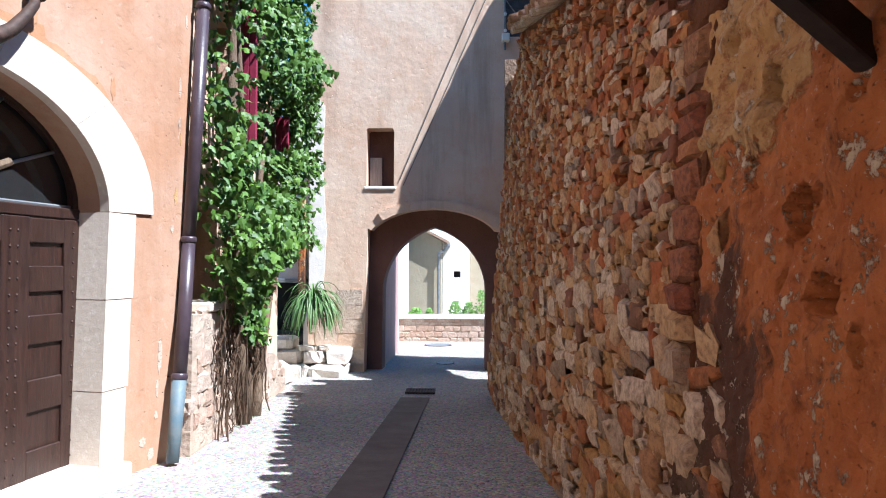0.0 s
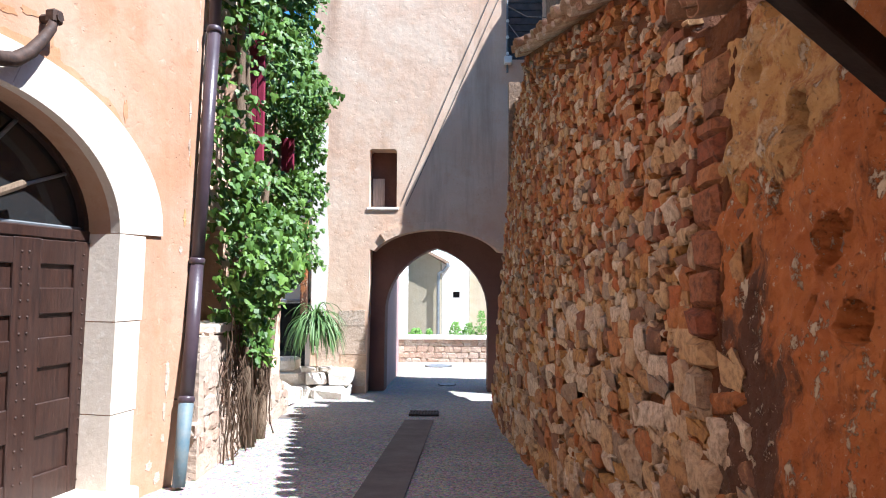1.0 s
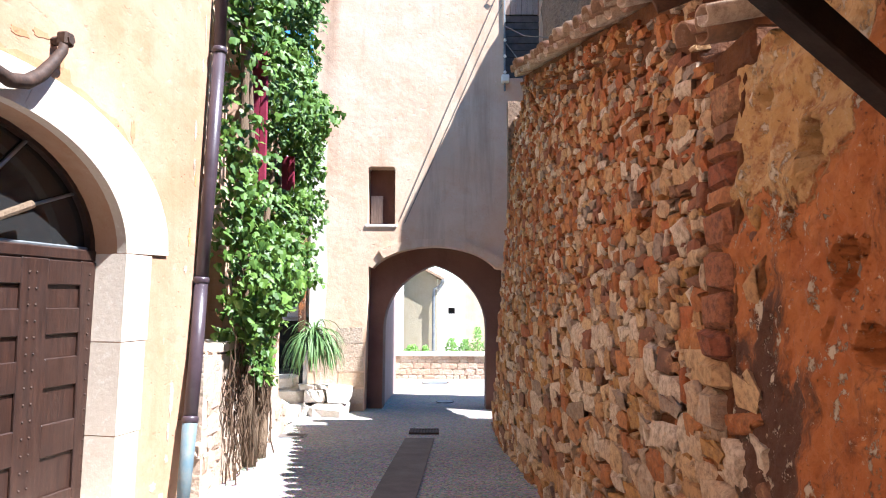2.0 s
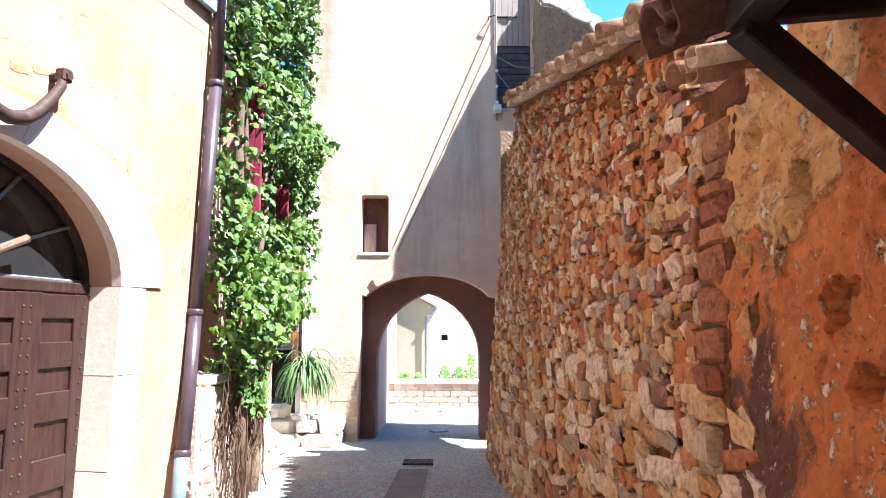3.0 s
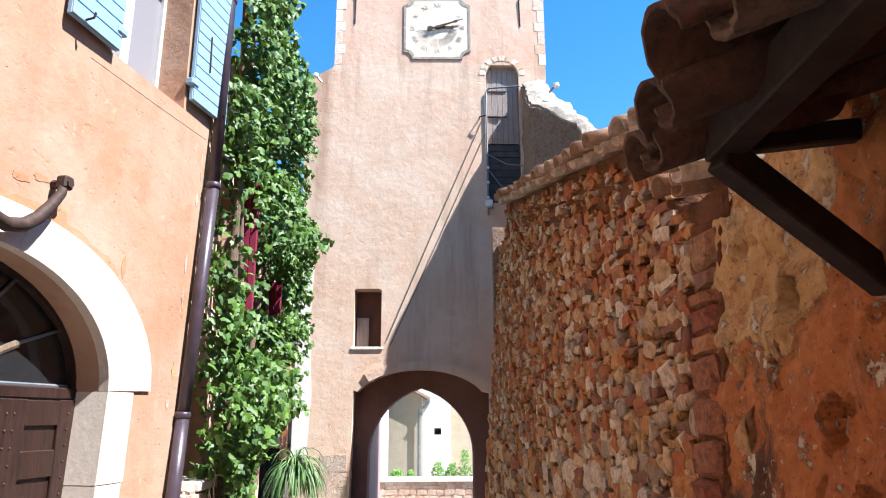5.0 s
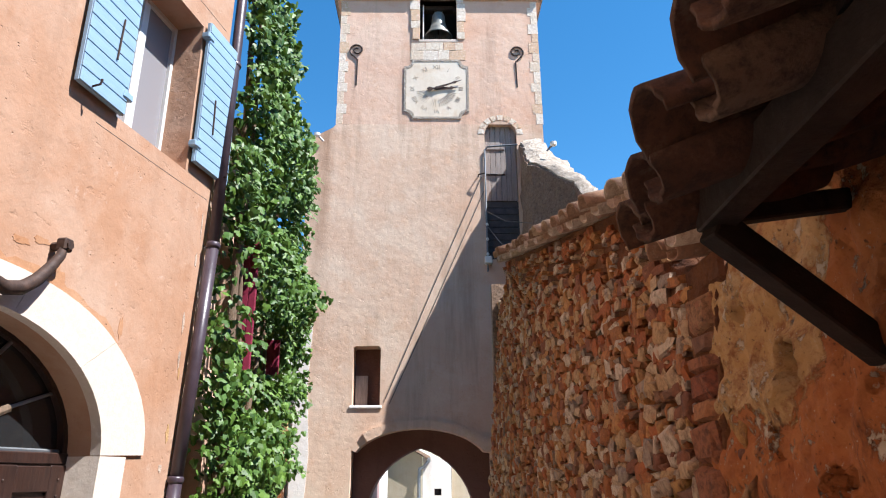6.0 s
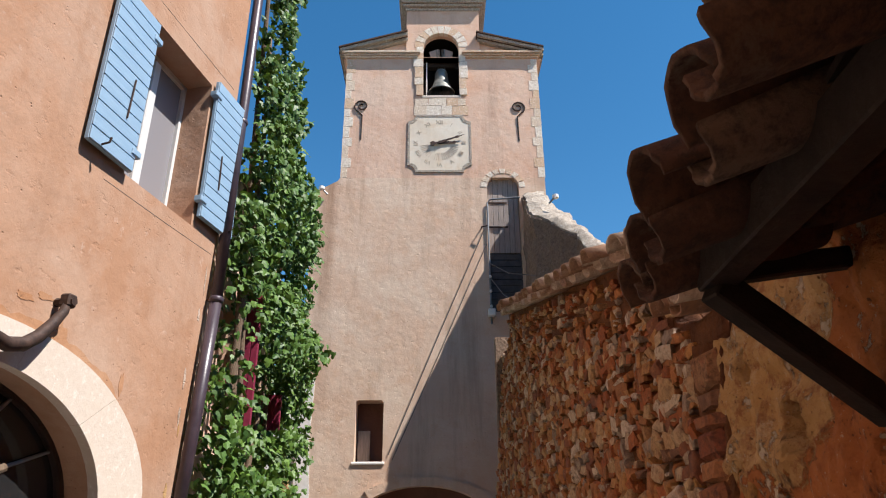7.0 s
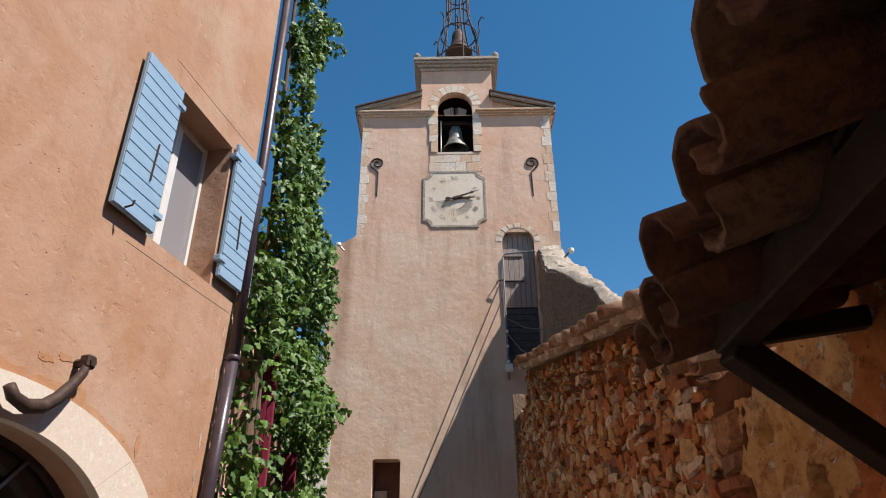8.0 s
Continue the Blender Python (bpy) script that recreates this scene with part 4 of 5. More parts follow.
wall = base("rubble_wall", "tall ochre rubble-stone wall with earth mortar and a tile coping", "stone wall", kind="structure")
wall_sheet("mortar_bed", 2.86, 9.3, lambda y: G(y) - 0.3, lambda y: TOP(y) - STEP(y) - 0.5 * max(0, min(1, (y - 8.8) / 0.1)), M["mortar"], 0.55, 0.06, 0.03, wall, "", -0.040)
near = base("plastered_wall", "peeling orange ochre plastered wall with old holes", "wall", kind="structure")
DENTS = [(1.97, 1.325, 0.058, 0.062, 0.16), (2.10, 1.585, 0.046, 0.085, 0.16), (2.29, 2.02, 0.075, 0.085, 0.10), (2.02, 1.62, 0.014, 0.04, 0.05), (1.80, 1.20, 0.02, 0.05, 0.05), (2.2, 1.36, 0.012, 0.04, 0.04), (1.86, 1.9, 0.02, 0.03, 0.04), (2.45, 1.75, 0.02, 0.05, 0.05), (2.5, 2.5, 0.05, 0.05, 0.06), (2.62, 2.3, 0.03, 0.06, 0.06)]
wall_sheet("plaster", 1.2, 2.86, lambda y: G(y) - 0.3, lambda y: 2.9 - 0.36 * max(0, min(1, (y - 2.15) / 0.3)), M["ochre"], 0.55, 0.016, 0.030, near, "", 0.0, DENTS)
wall_sheet("plaster", -5.0, 1.2, lambda y: G(y) - 0.3, lambda y: 2.9, M["ochre"], 0.55, 0.05, 0.030, near, "", 0.0)

# Stones in the holes, dark so the cavities read as shaded.
rh = random.Random(77)
for cy, cz, w, h, back in ((1.945, 1.30, 0.09, 0.05, 0.07), (2.085, 1.56, 0.05, 0.06, 0.05), (2.27, 2.0, 0.11, 0.12, 0.06)):
    b = pebble(rh, w, 0.12, h, 0.3)
    bmesh.ops.transform(b, matrix=Matrix.Translation((RW(cy, cz, -back - 0.05), cy, cz)) @ Matrix.Rotation(radians(93), 4, "Z") @ Matrix.Rotation(radians(-24), 4, "Y"), verts=b.verts)
    part("hole_stone", b, M["buttress"], near, "rough stone in a plaster hole, coloured dark for the hole's shade")

# rubble stones in uneven courses; nearest ones are pieces of their own
loose, small = [], []
r2 = random.Random(21)
zc = -0.35
while zc < 4.75:
    low = zc < 1.25
    h = r2.uniform(0.08, 0.17) if low else r2.uniform(0.05, 0.105)
    y = (2.45 if zc < 0.95 else 2.72) + r2.uniform(0, 0.2)
    while y < 9.28:
        far = (y - 2.9) / 6.4
        w = r2.uniform(0.07, 0.25) if low else r2.uniform(0.045, 0.16)
        if low and r2.random() < 0.12:
            w *= 1.6
        hh = h * r2.uniform(0.6, 1.3)
        zz = zc + h / 2 + r2.uniform(-0.03, 0.03) + 0.09 * noise.noise((y * 1.3, zc * 0.8, 31))
        yy = y + w / 2
        if G(yy) - 0.1 < zz < TOP(yy) - STEP(yy) - 0.05 - 0.5 * (yy > 8.8):
            upper = (zz - 1.9) / 1.6
            if 2.74 < yy < 3.06 and zz > 0.95:
                y += w
                continue
            if r2.random() > (0.72 if TOP(yy) - zz < 0.42 + 0.15 * noise.noise((yy * 1.7, 2, 2)) else 0.24 * max(0, upper) + 0.03):
                sink = 0.012 * (yy < 2.75) + 0.020 * max(0, min(1, upper)) + r2.uniform(-0.014, 0.014)
                (loose if yy < 4.75 and zz < 2.55 and len(loose) < 300 else small).append((yy, zz, w * 1.04, hh * 1.08, sink))
        y += w
    zc += h
# chips wedged into the joints
for k in range(2600):
    yy = 2.8 + 6.4 * r2.random() ** 1.2
    zz = r2.uniform(G(yy), TOP(yy) - 0.06)
    if (2.74 < yy < 3.06 and zz > 0.95) or zz > TOP(yy) - STEP(yy) - 0.06 - 0.5 * (yy > 8.8):
        continue
    small.append((yy, zz, r2.uniform(0.025, 0.075), r2.uniform(0.02, 0.05), 0.012 + r2.uniform(-0.008, 0.010)))
shapes = []
for k in range(14):
    b = pebble(r2, 1, 1, 1, 0.42, 0.5)
    me = bpy.data.meshes.new("stone")
    bmesh.ops.recalc_face_normals(b, faces=b.faces)
    b.to_mesh(me)
    b.free()
    me.polygons.foreach_set("use_smooth", [k % 3 > 0] * len(me.polygons))
    me.materials.append(M["rubble"])
    shapes.append(me)
rusty = []
for me in shapes:
    c = me.copy()
    c.materials.clear()
    c.materials.append(M["rust_stone"])
    rusty.append(c)



def stone_pose(yy, zz, w, h, sink, rr):
    return Matrix.Translation((RW(yy, zz, -0.020 - sink), yy, zz)) @ Euler((radians(rr.uniform(-3, 3) - 3.9), radians(rr.uniform(-12, 12)), radians(90 + 3.5 + rr.uniform(-3, 3)))).to_matrix().to_4x4() @ Matrix.Diagonal((w, 0.085, h, 1))


for yy, zz, w, h, sink in loose:
    ob = new("stone", r2.choice(shapes if r2.random() > (zz - 0.9) / 1.4 else rusty))
    ob.parent = wall
    ob.matrix_world = stone_pose(yy, zz, w, h, sink, r2)
lots = {"rubble_joined": ([], []), "rust_joined": ([], [])}
for yy, zz, w, h, sink in small:
    me = r2.choice(shapes)
    m = stone_pose(yy, zz, w, h, sink, r2)
    verts, faces = lots["rubble_joined" if r2.random() > (zz - 0.9) / 1.4 else "rust_joined"]
    o = len(verts)
    verts += [m @ v.co for v in me.vertices]
    faces += [[o + i for i in p.vertices] for p in me.polygons]
for key, (verts, faces) in lots.items():
    me = bpy.data.meshes.new("small_stones")
    me.from_pydata(verts, [], faces)
    me.materials.append(M[key])
    ob = new("small_stones", me)
    ob.parent = wall
    tagged(ob, "small ochre, rust and grey rubble stones", kind="stuff")

# pilaster of flat bricks at the seam between the two walls
pil = base("brick_pilaster", "narrow old brick and stone seam, stained dark red", "pilaster", kind="structure")
wall_sheet("core", 2.765, 3.03, lambda y: 0.55, lambda y: 2.50, M["mortar"], 0.4, 0.025, 0.025, pil, "", 0.004)
z = 0.9
while z < 2.42:
    h = rng.uniform(0.06, 0.19)
    y0, y1 = 2.785 + rng.uniform(-0.008, 0.008), 3.02 + rng.uniform(-0.01, 0.01)
    bm = pebble(rng, (y1 - y0) * rng.uniform(0.97, 1.03), 0.26, h * 0.95, 0.14)
    bmesh.ops.rotate(bm, verts=bm.verts, matrix=Matrix.Rotation(radians(90 + rng.uniform(-5, 5)), 3, "Z"))
    bmesh.ops.translate(bm, verts=bm.verts, vec=(RW(2.9, z, -0.080 + rng.uniform(-0.012, 0.012)), (y0 + y1) / 2, z + h / 2))
    part("brick", bm, M[rng.choice(("rust_stone", "rubble", "red_brick", "red_brick"))], pil)
    z += h * 0.97


# clay tiles: half-round, tapering
def tile_mesh(name, length, r0, r1, up=True, t=0.013, n=14, mat="tile"):
    bm = bmesh.new()
    chip = random.Random(len(name) + int(r0 * 1000))
    rings = []
    for x, r in ((0, r0), (length * 0.5, (r0 + r1) / 2), (length, r1)):
        o, inn = [], []
        for k in range(n + 1):
            a = math.pi * k / n
            s = 1 if up else -1
            o.append(bm.verts.new((x, r * math.cos(a), s * r * math.sin(a))))
            inn.append(bm.verts.new((x, (r - t) * math.cos(a), s * (r - t) * math.sin(a))))
            if x == 0:
                o[-1].co.x = inn[-1].co.x = chip.uniform(-0.004, 0.006)
                o[-1].co *= chip.uniform(0.99, 1.012)
        rings.append((o, inn))
    for (o, i), (o2, i2) in zip(rings, rings[1:]):
        for k in range(n):
            bm.faces.new((o[k], o[k + 1], o2[k + 1], o2[k]))
            bm.faces.new((i[k + 1], i[k], i2[k], i2[k + 1]))
        bm.faces.new((o[0], o2[0], i2[0], i[0]))
        bm.faces.new((o[n], i[n], i2[n], o2[n]))
    for o, i in (rings[0], rings[-1]):
        for k in range(n):
            bm.faces.new((o[k], i[k], i[k + 1], o[k + 1]))
    bmesh.ops.recalc_face_normals(bm, faces=bm.faces)
    me = bpy.data.meshes.new(name)
    bm.to_mesh(me)
    bm.free()
    me.polygons.foreach_set("use_smooth", [True] * len(me.polygons))
    me.materials.append(M[mat])
    return me


COVER, PAN = tile_mesh("cover_tile", 0.44, 0.095, 0.078, mat="coping_tile"), tile_mesh("pan_tile", 0.44, 0.07, 0.085, False, mat="coping_tile")
SHADED_COVER, SHADED_PAN = tile_mesh("cover_tile", 0.44, 0.095, 0.078, mat="dark_tile"), tile_mesh("pan_tile", 0.44, 0.07, 0.085, False, mat="dark_tile")


def lay_tiles(thing, origin, along, up, count, gap, rows=1, jitter=0.02, scale=1.0, seed=3, cover=COVER, pan=PAN, pan_at=0.0, crown=0.075):
    """Rows of pan and cover tiles: the eave runs along, each row climbs up."""
    r = random.Random(seed)
    along, up = Vector(along).normalized(), Vector(up).normalized()
    nrm = up.cross(along).normalized()
    if nrm.z < 0:
        nrm = -nrm
    side = nrm.cross(up)
    rot = Matrix((up, side, nrm)).transposed().to_4x4()
    for i in range(count):
        for k in range(rows):
            for me, shift, lift in ((pan, pan_at, 0.085), (cover, 0.5, crown)):
                p = Vector(origin) + along * gap * (i + shift) + up * (k * 0.33 * scale + r.uniform(-jitter, jitter) * (k == 0) * 1.5) + nrm * (lift * scale + k * 0.012 + r.uniform(-0.012, 0.012))
                ob = new("pan_tile" if me == pan else "cover_tile", me)
                ob.parent = thing
                ob.matrix_world = Matrix.Translation(p) @ rot @ Matrix.Rotation(radians(r.uniform(-5, 5)), 4, "Z") @ Matrix.Diagonal((scale, scale, scale, 1))


coping = base("tile_coping", "row of weathered clay canal tiles along the wall top", "roof tiles")
y0, y1 = 3.32, 8.85
slope = Vector((RW(y1, TOP(y1)) - RW(y0, TOP(y0)), y1 - y0, TOP(y1) - TOP(y0)))
count = int(slope.length / 0.225)
lay_tiles(coping, (RW(y0, TOP(y0), 0.13), y0, TOP(y0) - 0.03), slope, Vector((1, 0.0634, 0.30)), count, slope.length / count, 4, 0.05, crown=0.10)
bm = bmesh.new()
plate([(RW(y0, TOP(y0), -0.02), TOP(y0) + 0.02), (RW(y0, TOP(y0)) + 1.3, TOP(y0) + 0.38), (RW(y0, TOP(y0)) + 1.3, TOP(y0) + 0.30), (RW(y0, TOP(y0), -0.04), TOP(y0) - 0.15)], [], 0, 1, bm)
for v in bm.verts:
    v.co = Vector((v.co.x, y0, v.co.z)) + slope * v.co.y
part("mortar_bed", bm, M["mortar"], coping)

# two tiles that end over the pilaster
small_eave = base("pilaster_tiles", "two short clay tiles bedded over the brick seam", "roof tiles")
lay_tiles(small_eave, (RW(2.8, 2.6, 0.17), 2.72, 2.60), (0, 1, 0), (1, 0.06, 0.22), 2, 0.19, 1, 0.03, 0.95, 8)
part("mortar_bed", box((RW(2.8, 2.6, 0.02), 2.68, 2.46), (RW(2.8, 2.6) + 0.4, 3.1, 2.62), 0.02), M["mortar"], small_eave)

# porch eave over the near wall
porch = base("porch_roof", "clay-tiled porch eave on dark wooden rafters, seen from below", "roof")
EAVE = Vector((-0.178, -1.0, 0.0)).normalized()
lay_tiles(porch, Vector((0.515, 2.09, 2.285)), EAVE, Vector((1, -0.10, 0.36)), 14, 0.35, 4, 0.03, 1.32, 11, SHADED_COVER, SHADED_PAN, 1.0)
# Dark boards added under the tiles to put the eave in shade.
bm = bmesh.new()
board = []
for y in (-3.2, 1.72):
    xe = 0.43 + 0.178 * (y - 1.91)
    for x, dz in ((xe + 0.30, 0.0), (1.3, 0.0), (1.3, 0.02), (xe + 0.30, 0.02)):
        board.append(bm.verts.new((x, y, 2.355 + 0.36 * (x - xe) + dz)))
for i in range(4):
    k = (i + 1) % 4
    bm.faces.new((board[i], board[k], board[4 + k], board[4 + i]))
bm.faces.new(board[:4])
bm.faces.new(board[4:])
part("boarding", bm, M["beam"], porch)


def timber(name, a, b, w, h, label=""):
    a, b = Vector(a), Vector(b)
    d = (b - a).normalized()
    up = Vector((0, 0, 1)) if abs(d.z) < 0.9 else Vector((0, 1, 0))
    s = d.cross(up).normalized()
    u = s.cross(d)
    m = Matrix((d, s, u)).transposed().to_4x4()
    return part(name, box((0, -w / 2, -h / 2), ((b - a).length, w / 2, h / 2), 0.006, Matrix.Translation(a) @ m), M["beam"], porch, label)


timber("eave_beam", (0.62, 1.72, 2.38), (0.42, -3.0, 2.38), 0.10, 0.12)
timber("brace", (0.60, 1.68, 2.33), (1.16, 1.86, 1.98), 0.075, 0.10)
timber("tie_beam", (0.60, 1.68, 2.36), (1.25, 1.92, 2.52), 0.06, 0.07)
for y in (1.0, 0.3, -0.4, -1.1, -1.8):
    timber("rafter", (0.56, y, 2.44), (1.3, y, 2.71), 0.06, 0.08)

# side wall by the tower whose worn top shades the gate
but = base("curved_buttress", "old stone buttress wall with a worn curved top", "buttress", kind="structure")
for yy, zz, w, h in [(2.64, 1.45, 0.12, 0.36), (2.56, 0.85, 0.12, 0.2), (2.68, 1.08, 0.16, 0.2), (2.58, 0.5, 0.17, 0.24), (2.68, 1.82, 0.10, 0.13), (2.50, 0.62, 0.10, 0.16), (2.60, 0.15, 0.2, 0.2), (2.70, 1.70, 0.08, 0.10)]:
    ob = new("stone", r2.choice(shapes))
    ob.parent = wall
    ob.matrix_world = stone_pose(yy, zz, w, h, 0.014, r2)

# its top is a worn concave slope: an inner edge by the niche and an outer one against the sky
STATION = (0.0, 0.27, 0.68, 0.88, 1.17, 1.9, 2.9)
INNER_X, INNER_Z = (1.56, 1.52, 1.51, 1.50, 1.55, 2.15, 2.3), (7.92, 7.80, 7.45, 7.22, 6.95, 6.25, 5.2)
OUTER_X, OUTER_Z = (1.98, 1.99, 2.04, 2.08, 2.14, 2.35, 2.6), (8.12, 7.86, 7.42, 7.20, 6.98, 6.36, 5.3)


def buttress_top(q, f):
    """A point of the top at q from the tower; f runs from the inner edge to the outer one."""
    a = Vector((float(np.interp(q, STATION, INNER_X)), 12 - q, float(np.interp(q, STATION, INNER_Z))))
    b = Vector((float(np.interp(q, STATION, OUTER_X)), 12 - q, float(np.interp(q, STATION, OUTER_Z))))
    return a.lerp(b, f) + Vector((0, 0, 0.06 * math.sin(math.pi * f)))


def buttress_body(f0, f1, drop, name, mat):
    bm = bmesh.new()
    loops = []
    for i in range(50):
        q = 2.9 * i / 49
        top = [buttress_top(q, f0 + (f1 - f0) * k / 8) for k in range(9)]
        inner = [Vector((top[0].x, 12 - q, top[0].z + (3.0 - top[0].z) * k / 18)) for k in range(18, 0, -1)] if not drop else [top[0] - Vector((-0.02, 0, drop))]
        outer = [Vector((top[-1].x, 12 - q, 3.0))] if not drop else [top[-1] - Vector((0.02, 0, drop))]
        ring = inner + top + outer
        for v in ring:
            w = v * 2.2
            v += Vector((noise.noise(w), 0, noise.noise(w + Vector((0, 5, 0))))) * 0.07 + Vector((noise.noise(v * 7), 0, noise.noise(v * 7 + Vector((3, 3, 3))))) * 0.05
        loops.append([bm.verts.new(v) for v in ring])
    for a, b in zip(loops, loops[1:]):
        for k in range(len(a)):
            bm.faces.new((a[k], a[(k + 1) % len(a)], b[(k + 1) % len(a)], b[k]))
    bm.faces.new(loops[0][::-1])
    bm.faces.new(loops[-1])
    return part(name, bm, M[mat], but)


buttress_body(0.0, 1.0, 0, "rough_wall", "buttress")
# Pale cap colour puts the sunlight on the buttress top into the stone.
for v in buttress_body(0.06, 1.05, 0.12, "worn_cap", "cap_stone").data.vertices:
    v.co.z += 0.05
part("end_pier", box((RW(9.2, 2, -0.05), 9.3, -0.9), (2.6, 9.5, 4.3)), M["buttress"], but)
# Hidden wall added to stop a sunlit sliver by the gate.
part("yard_return", box((2.604, 9.3, -0.9), (5.2, 9.5, 5.0)), M["buttress"], but)

# house blocks added above the porch and behind the street to cut skylight
over = base("porch_sky_blocker", "ochre house block above the porch, added to cut skylight", "house")
part("wall", box((1.25, -5.0, 2.6), (5.0, 1.6, 5.2)), M["ochre_pale"], over)
part("roof", box((1.05, -5.2, 5.2), (5.2, 1.8, 5.35)), M["tile"], over)
closing = base("street_end_blocker", "unseen peach house block closing the street, added to cut skylight", "house")
part("wall", box((-9.5, -9.0, -0.2), (9.0, -7.0, 13.0)), M["peach"], closing)
part("roof", box((-9.7, -9.2, 13.0), (9.2, -6.8, 13.2)), M["tile"], closing)
# Unseen block added past the yard to hide the bright horizon.
yard_sky_blocker = base("yard_sky_blocker", "unseen ochre house block across the yard behind the wall, added to cut skylight", "house")
part("wall", box((7.0, -6.5, -0.8), (11.0, 16.0, 7.0)), M["ochre_pale"], yard_sky_blocker)
part("roof", box((6.7, -6.8, 7.0), (11.3, 16.3, 7.2)), M["tile"], yard_sky_blocker)


# ---- tower fittings ----
# bell and its frame in the arched opening
bell = base("church_bell", "weathered bronze bell on a wooden headstock in the tower arch", "bell")
part("bell_body", lathe([(0.02, 11.36), (0.09, 11.35), (0.115, 11.29), (0.125, 11.16), (0.15, 11.04), (0.20, 10.93), (0.25, 10.86), (0.25, 10.84), (0.22, 10.85), (0.10, 11.2), (0.02, 11.3)], 24, None, (-0.07, 12.27, 0)), M["bronze"], bell, "grey bronze bell", True).matrix_world = Matrix.Translation((-0.07, 12.27, 11.36)) @ Matrix.Scale(1.22, 4) @ Matrix.Translation((0.07, -12.27, -11.36))
part("clapper", tube([(-0.07, 12.27, 11.2), (-0.07, 12.27, 10.82)], 0.02, 8), M["iron"], bell)
part("headstock", box((-0.44, 12.2, 11.42), (0.29, 12.36, 11.56), 0.012), M["beam"], bell)
for x in (-0.14, -0.09, -0.04, 0.01):
    part("strap", tube([(x, 12.25, 11.34), (x * 1.25 - 0.0, 12.22, 11.92)], 0.010, 6), M["bronze"], bell)
for s in (-1, 1):
    part("counterweight", plate([(-0.07 + s * 0.04, 11.56), (-0.07 + s * 0.20, 11.56), (-0.07 + s * 0.27, 11.88), (-0.07 + s * 0.06, 11.96)], [], 12.24, 12.34), M["grey_wood"], bell)
part("side_rod", tube([(-0.40, 12.15, 10.6), (-0.40, 12.15, 11.62)], 0.014, 6), M["ceramic"], bell)
part("bearing_beam", box((-0.55, 12.2, 11.36), (-0.40, 12.36, 11.44)), M["beam"], bell)
part("bearing_beam", box((0.26, 12.2, 11.36), (0.40, 12.36, 11.44)), M["beam"], bell)
spikes = base("bird_spikes", "row of thin bird spikes along the bell opening sill", "bird spikes")
for i in range(18):
    x = -0.44 + i * 0.043
    part("spike", tube([(x, 12.05, 10.49), (x + rng.uniform(-0.02, 0.02), 12.04, 10.62)], 0.004, 4), M["iron"], spikes)
# Added near-black panel puts shade behind the bell.
part("belfry_shade_back", box((-0.8, 12.9, 10.3), (0.75, 12.95, 12.9)), M["dark"], tower)


# Sides and roof added in near-black to keep the belfry in shade.
part("belfry_shade_side", box((-0.8, 12.204, 10.3), (-0.6, 12.9, 12.9)), M["dark"], tower)
part("belfry_shade_side", box((0.5, 12.204, 10.3), (0.75, 12.9, 12.9)), M["dark"], tower)
part("belfry_shade_roof", box((-0.6, 12.204, 12.3), (0.5, 12.9, 12.5)), M["dark"], tower)


# clock
clock = base("tower_clock", "pale stone clock dial with scooped corners and iron hands", "clock")
cx, cz, hw, hh, sc = -0.12, 9.28, 0.64, 0.67, 0.17


def scooped(grow):
    w, h, r = hw + grow, hh + grow, sc
    pts = []
    for sx, sz, a0 in ((1, -1, 90), (1, 1, 180), (-1, 1, 270), (-1, -1, 0)):
        c = (cx + sx * w, cz + sz * h)
        seq = [(c[0] + r * math.cos(radians(a0 + a)), c[1] + r * math.sin(radians(a0 + a))) for a in range(0, 91, 15)]
        pts.append(seq[::-1])
    return pts[0] + pts[1] + pts[2] + pts[3]


part("dial", plate(scooped(0), [], 11.992, 12.04), M["dial"], clock)
part("rim", plate(scooped(0.035), [scooped(-0.012)], 11.984, 12.03), M["cap_stone"], clock)


def hand(angle, length, width, y, tail):
    d = Vector((math.sin(radians(angle)), 0, math.cos(radians(angle))))
    s = Vector((d.z, 0, -d.x))
    c = Vector((cx, y, cz))
    bm = bmesh.new()
    pts = [(-tail, 0.3), (-tail * 0.7, 1.1), (-tail * 0.35, 0.3), (0, 1.0), (length * 0.6, 0.45), (length * 0.72, 1.0), (length * 0.8, 0.35), (length, 0.05)]
    up = [c + d * a + s * width * w for a, w in pts]
    dn = [c + d * a - s * width * w for a, w in pts]
    loop = up + dn[::-1]
    f = [bm.verts.new(p) for p in loop]
    b = [bm.verts.new(p + Vector((0, 0.012, 0))) for p in loop]
    n = len(loop)
    for k in range(len(pts) - 1):
        bm.faces.new((f[k], f[k + 1], f[n - 2 - k], f[n - 1 - k]))
        bm.faces.new((b[k + 1], b[k], b[n - 1 - k], b[n - 2 - k]))
    for k in range(n):
        bm.faces.new((f[k], f[(k + 1) % n], b[(k + 1) % n], b[k]))
    part("hand", bm, M["iron"], clock)


hand(70, 0.56, 0.030, 11.950, 0.22)
hand(88, 0.44, 0.038, 11.965, 0.20)
part("spindle", tube([(cx, 11.94, cz), (cx, 12.0, cz)], 0.03, 10), M["iron"], clock)
NUMERALS = ("XII", "I", "II", "III", "IIII", "V", "VI", "VII", "VIII", "IX", "X", "XI")
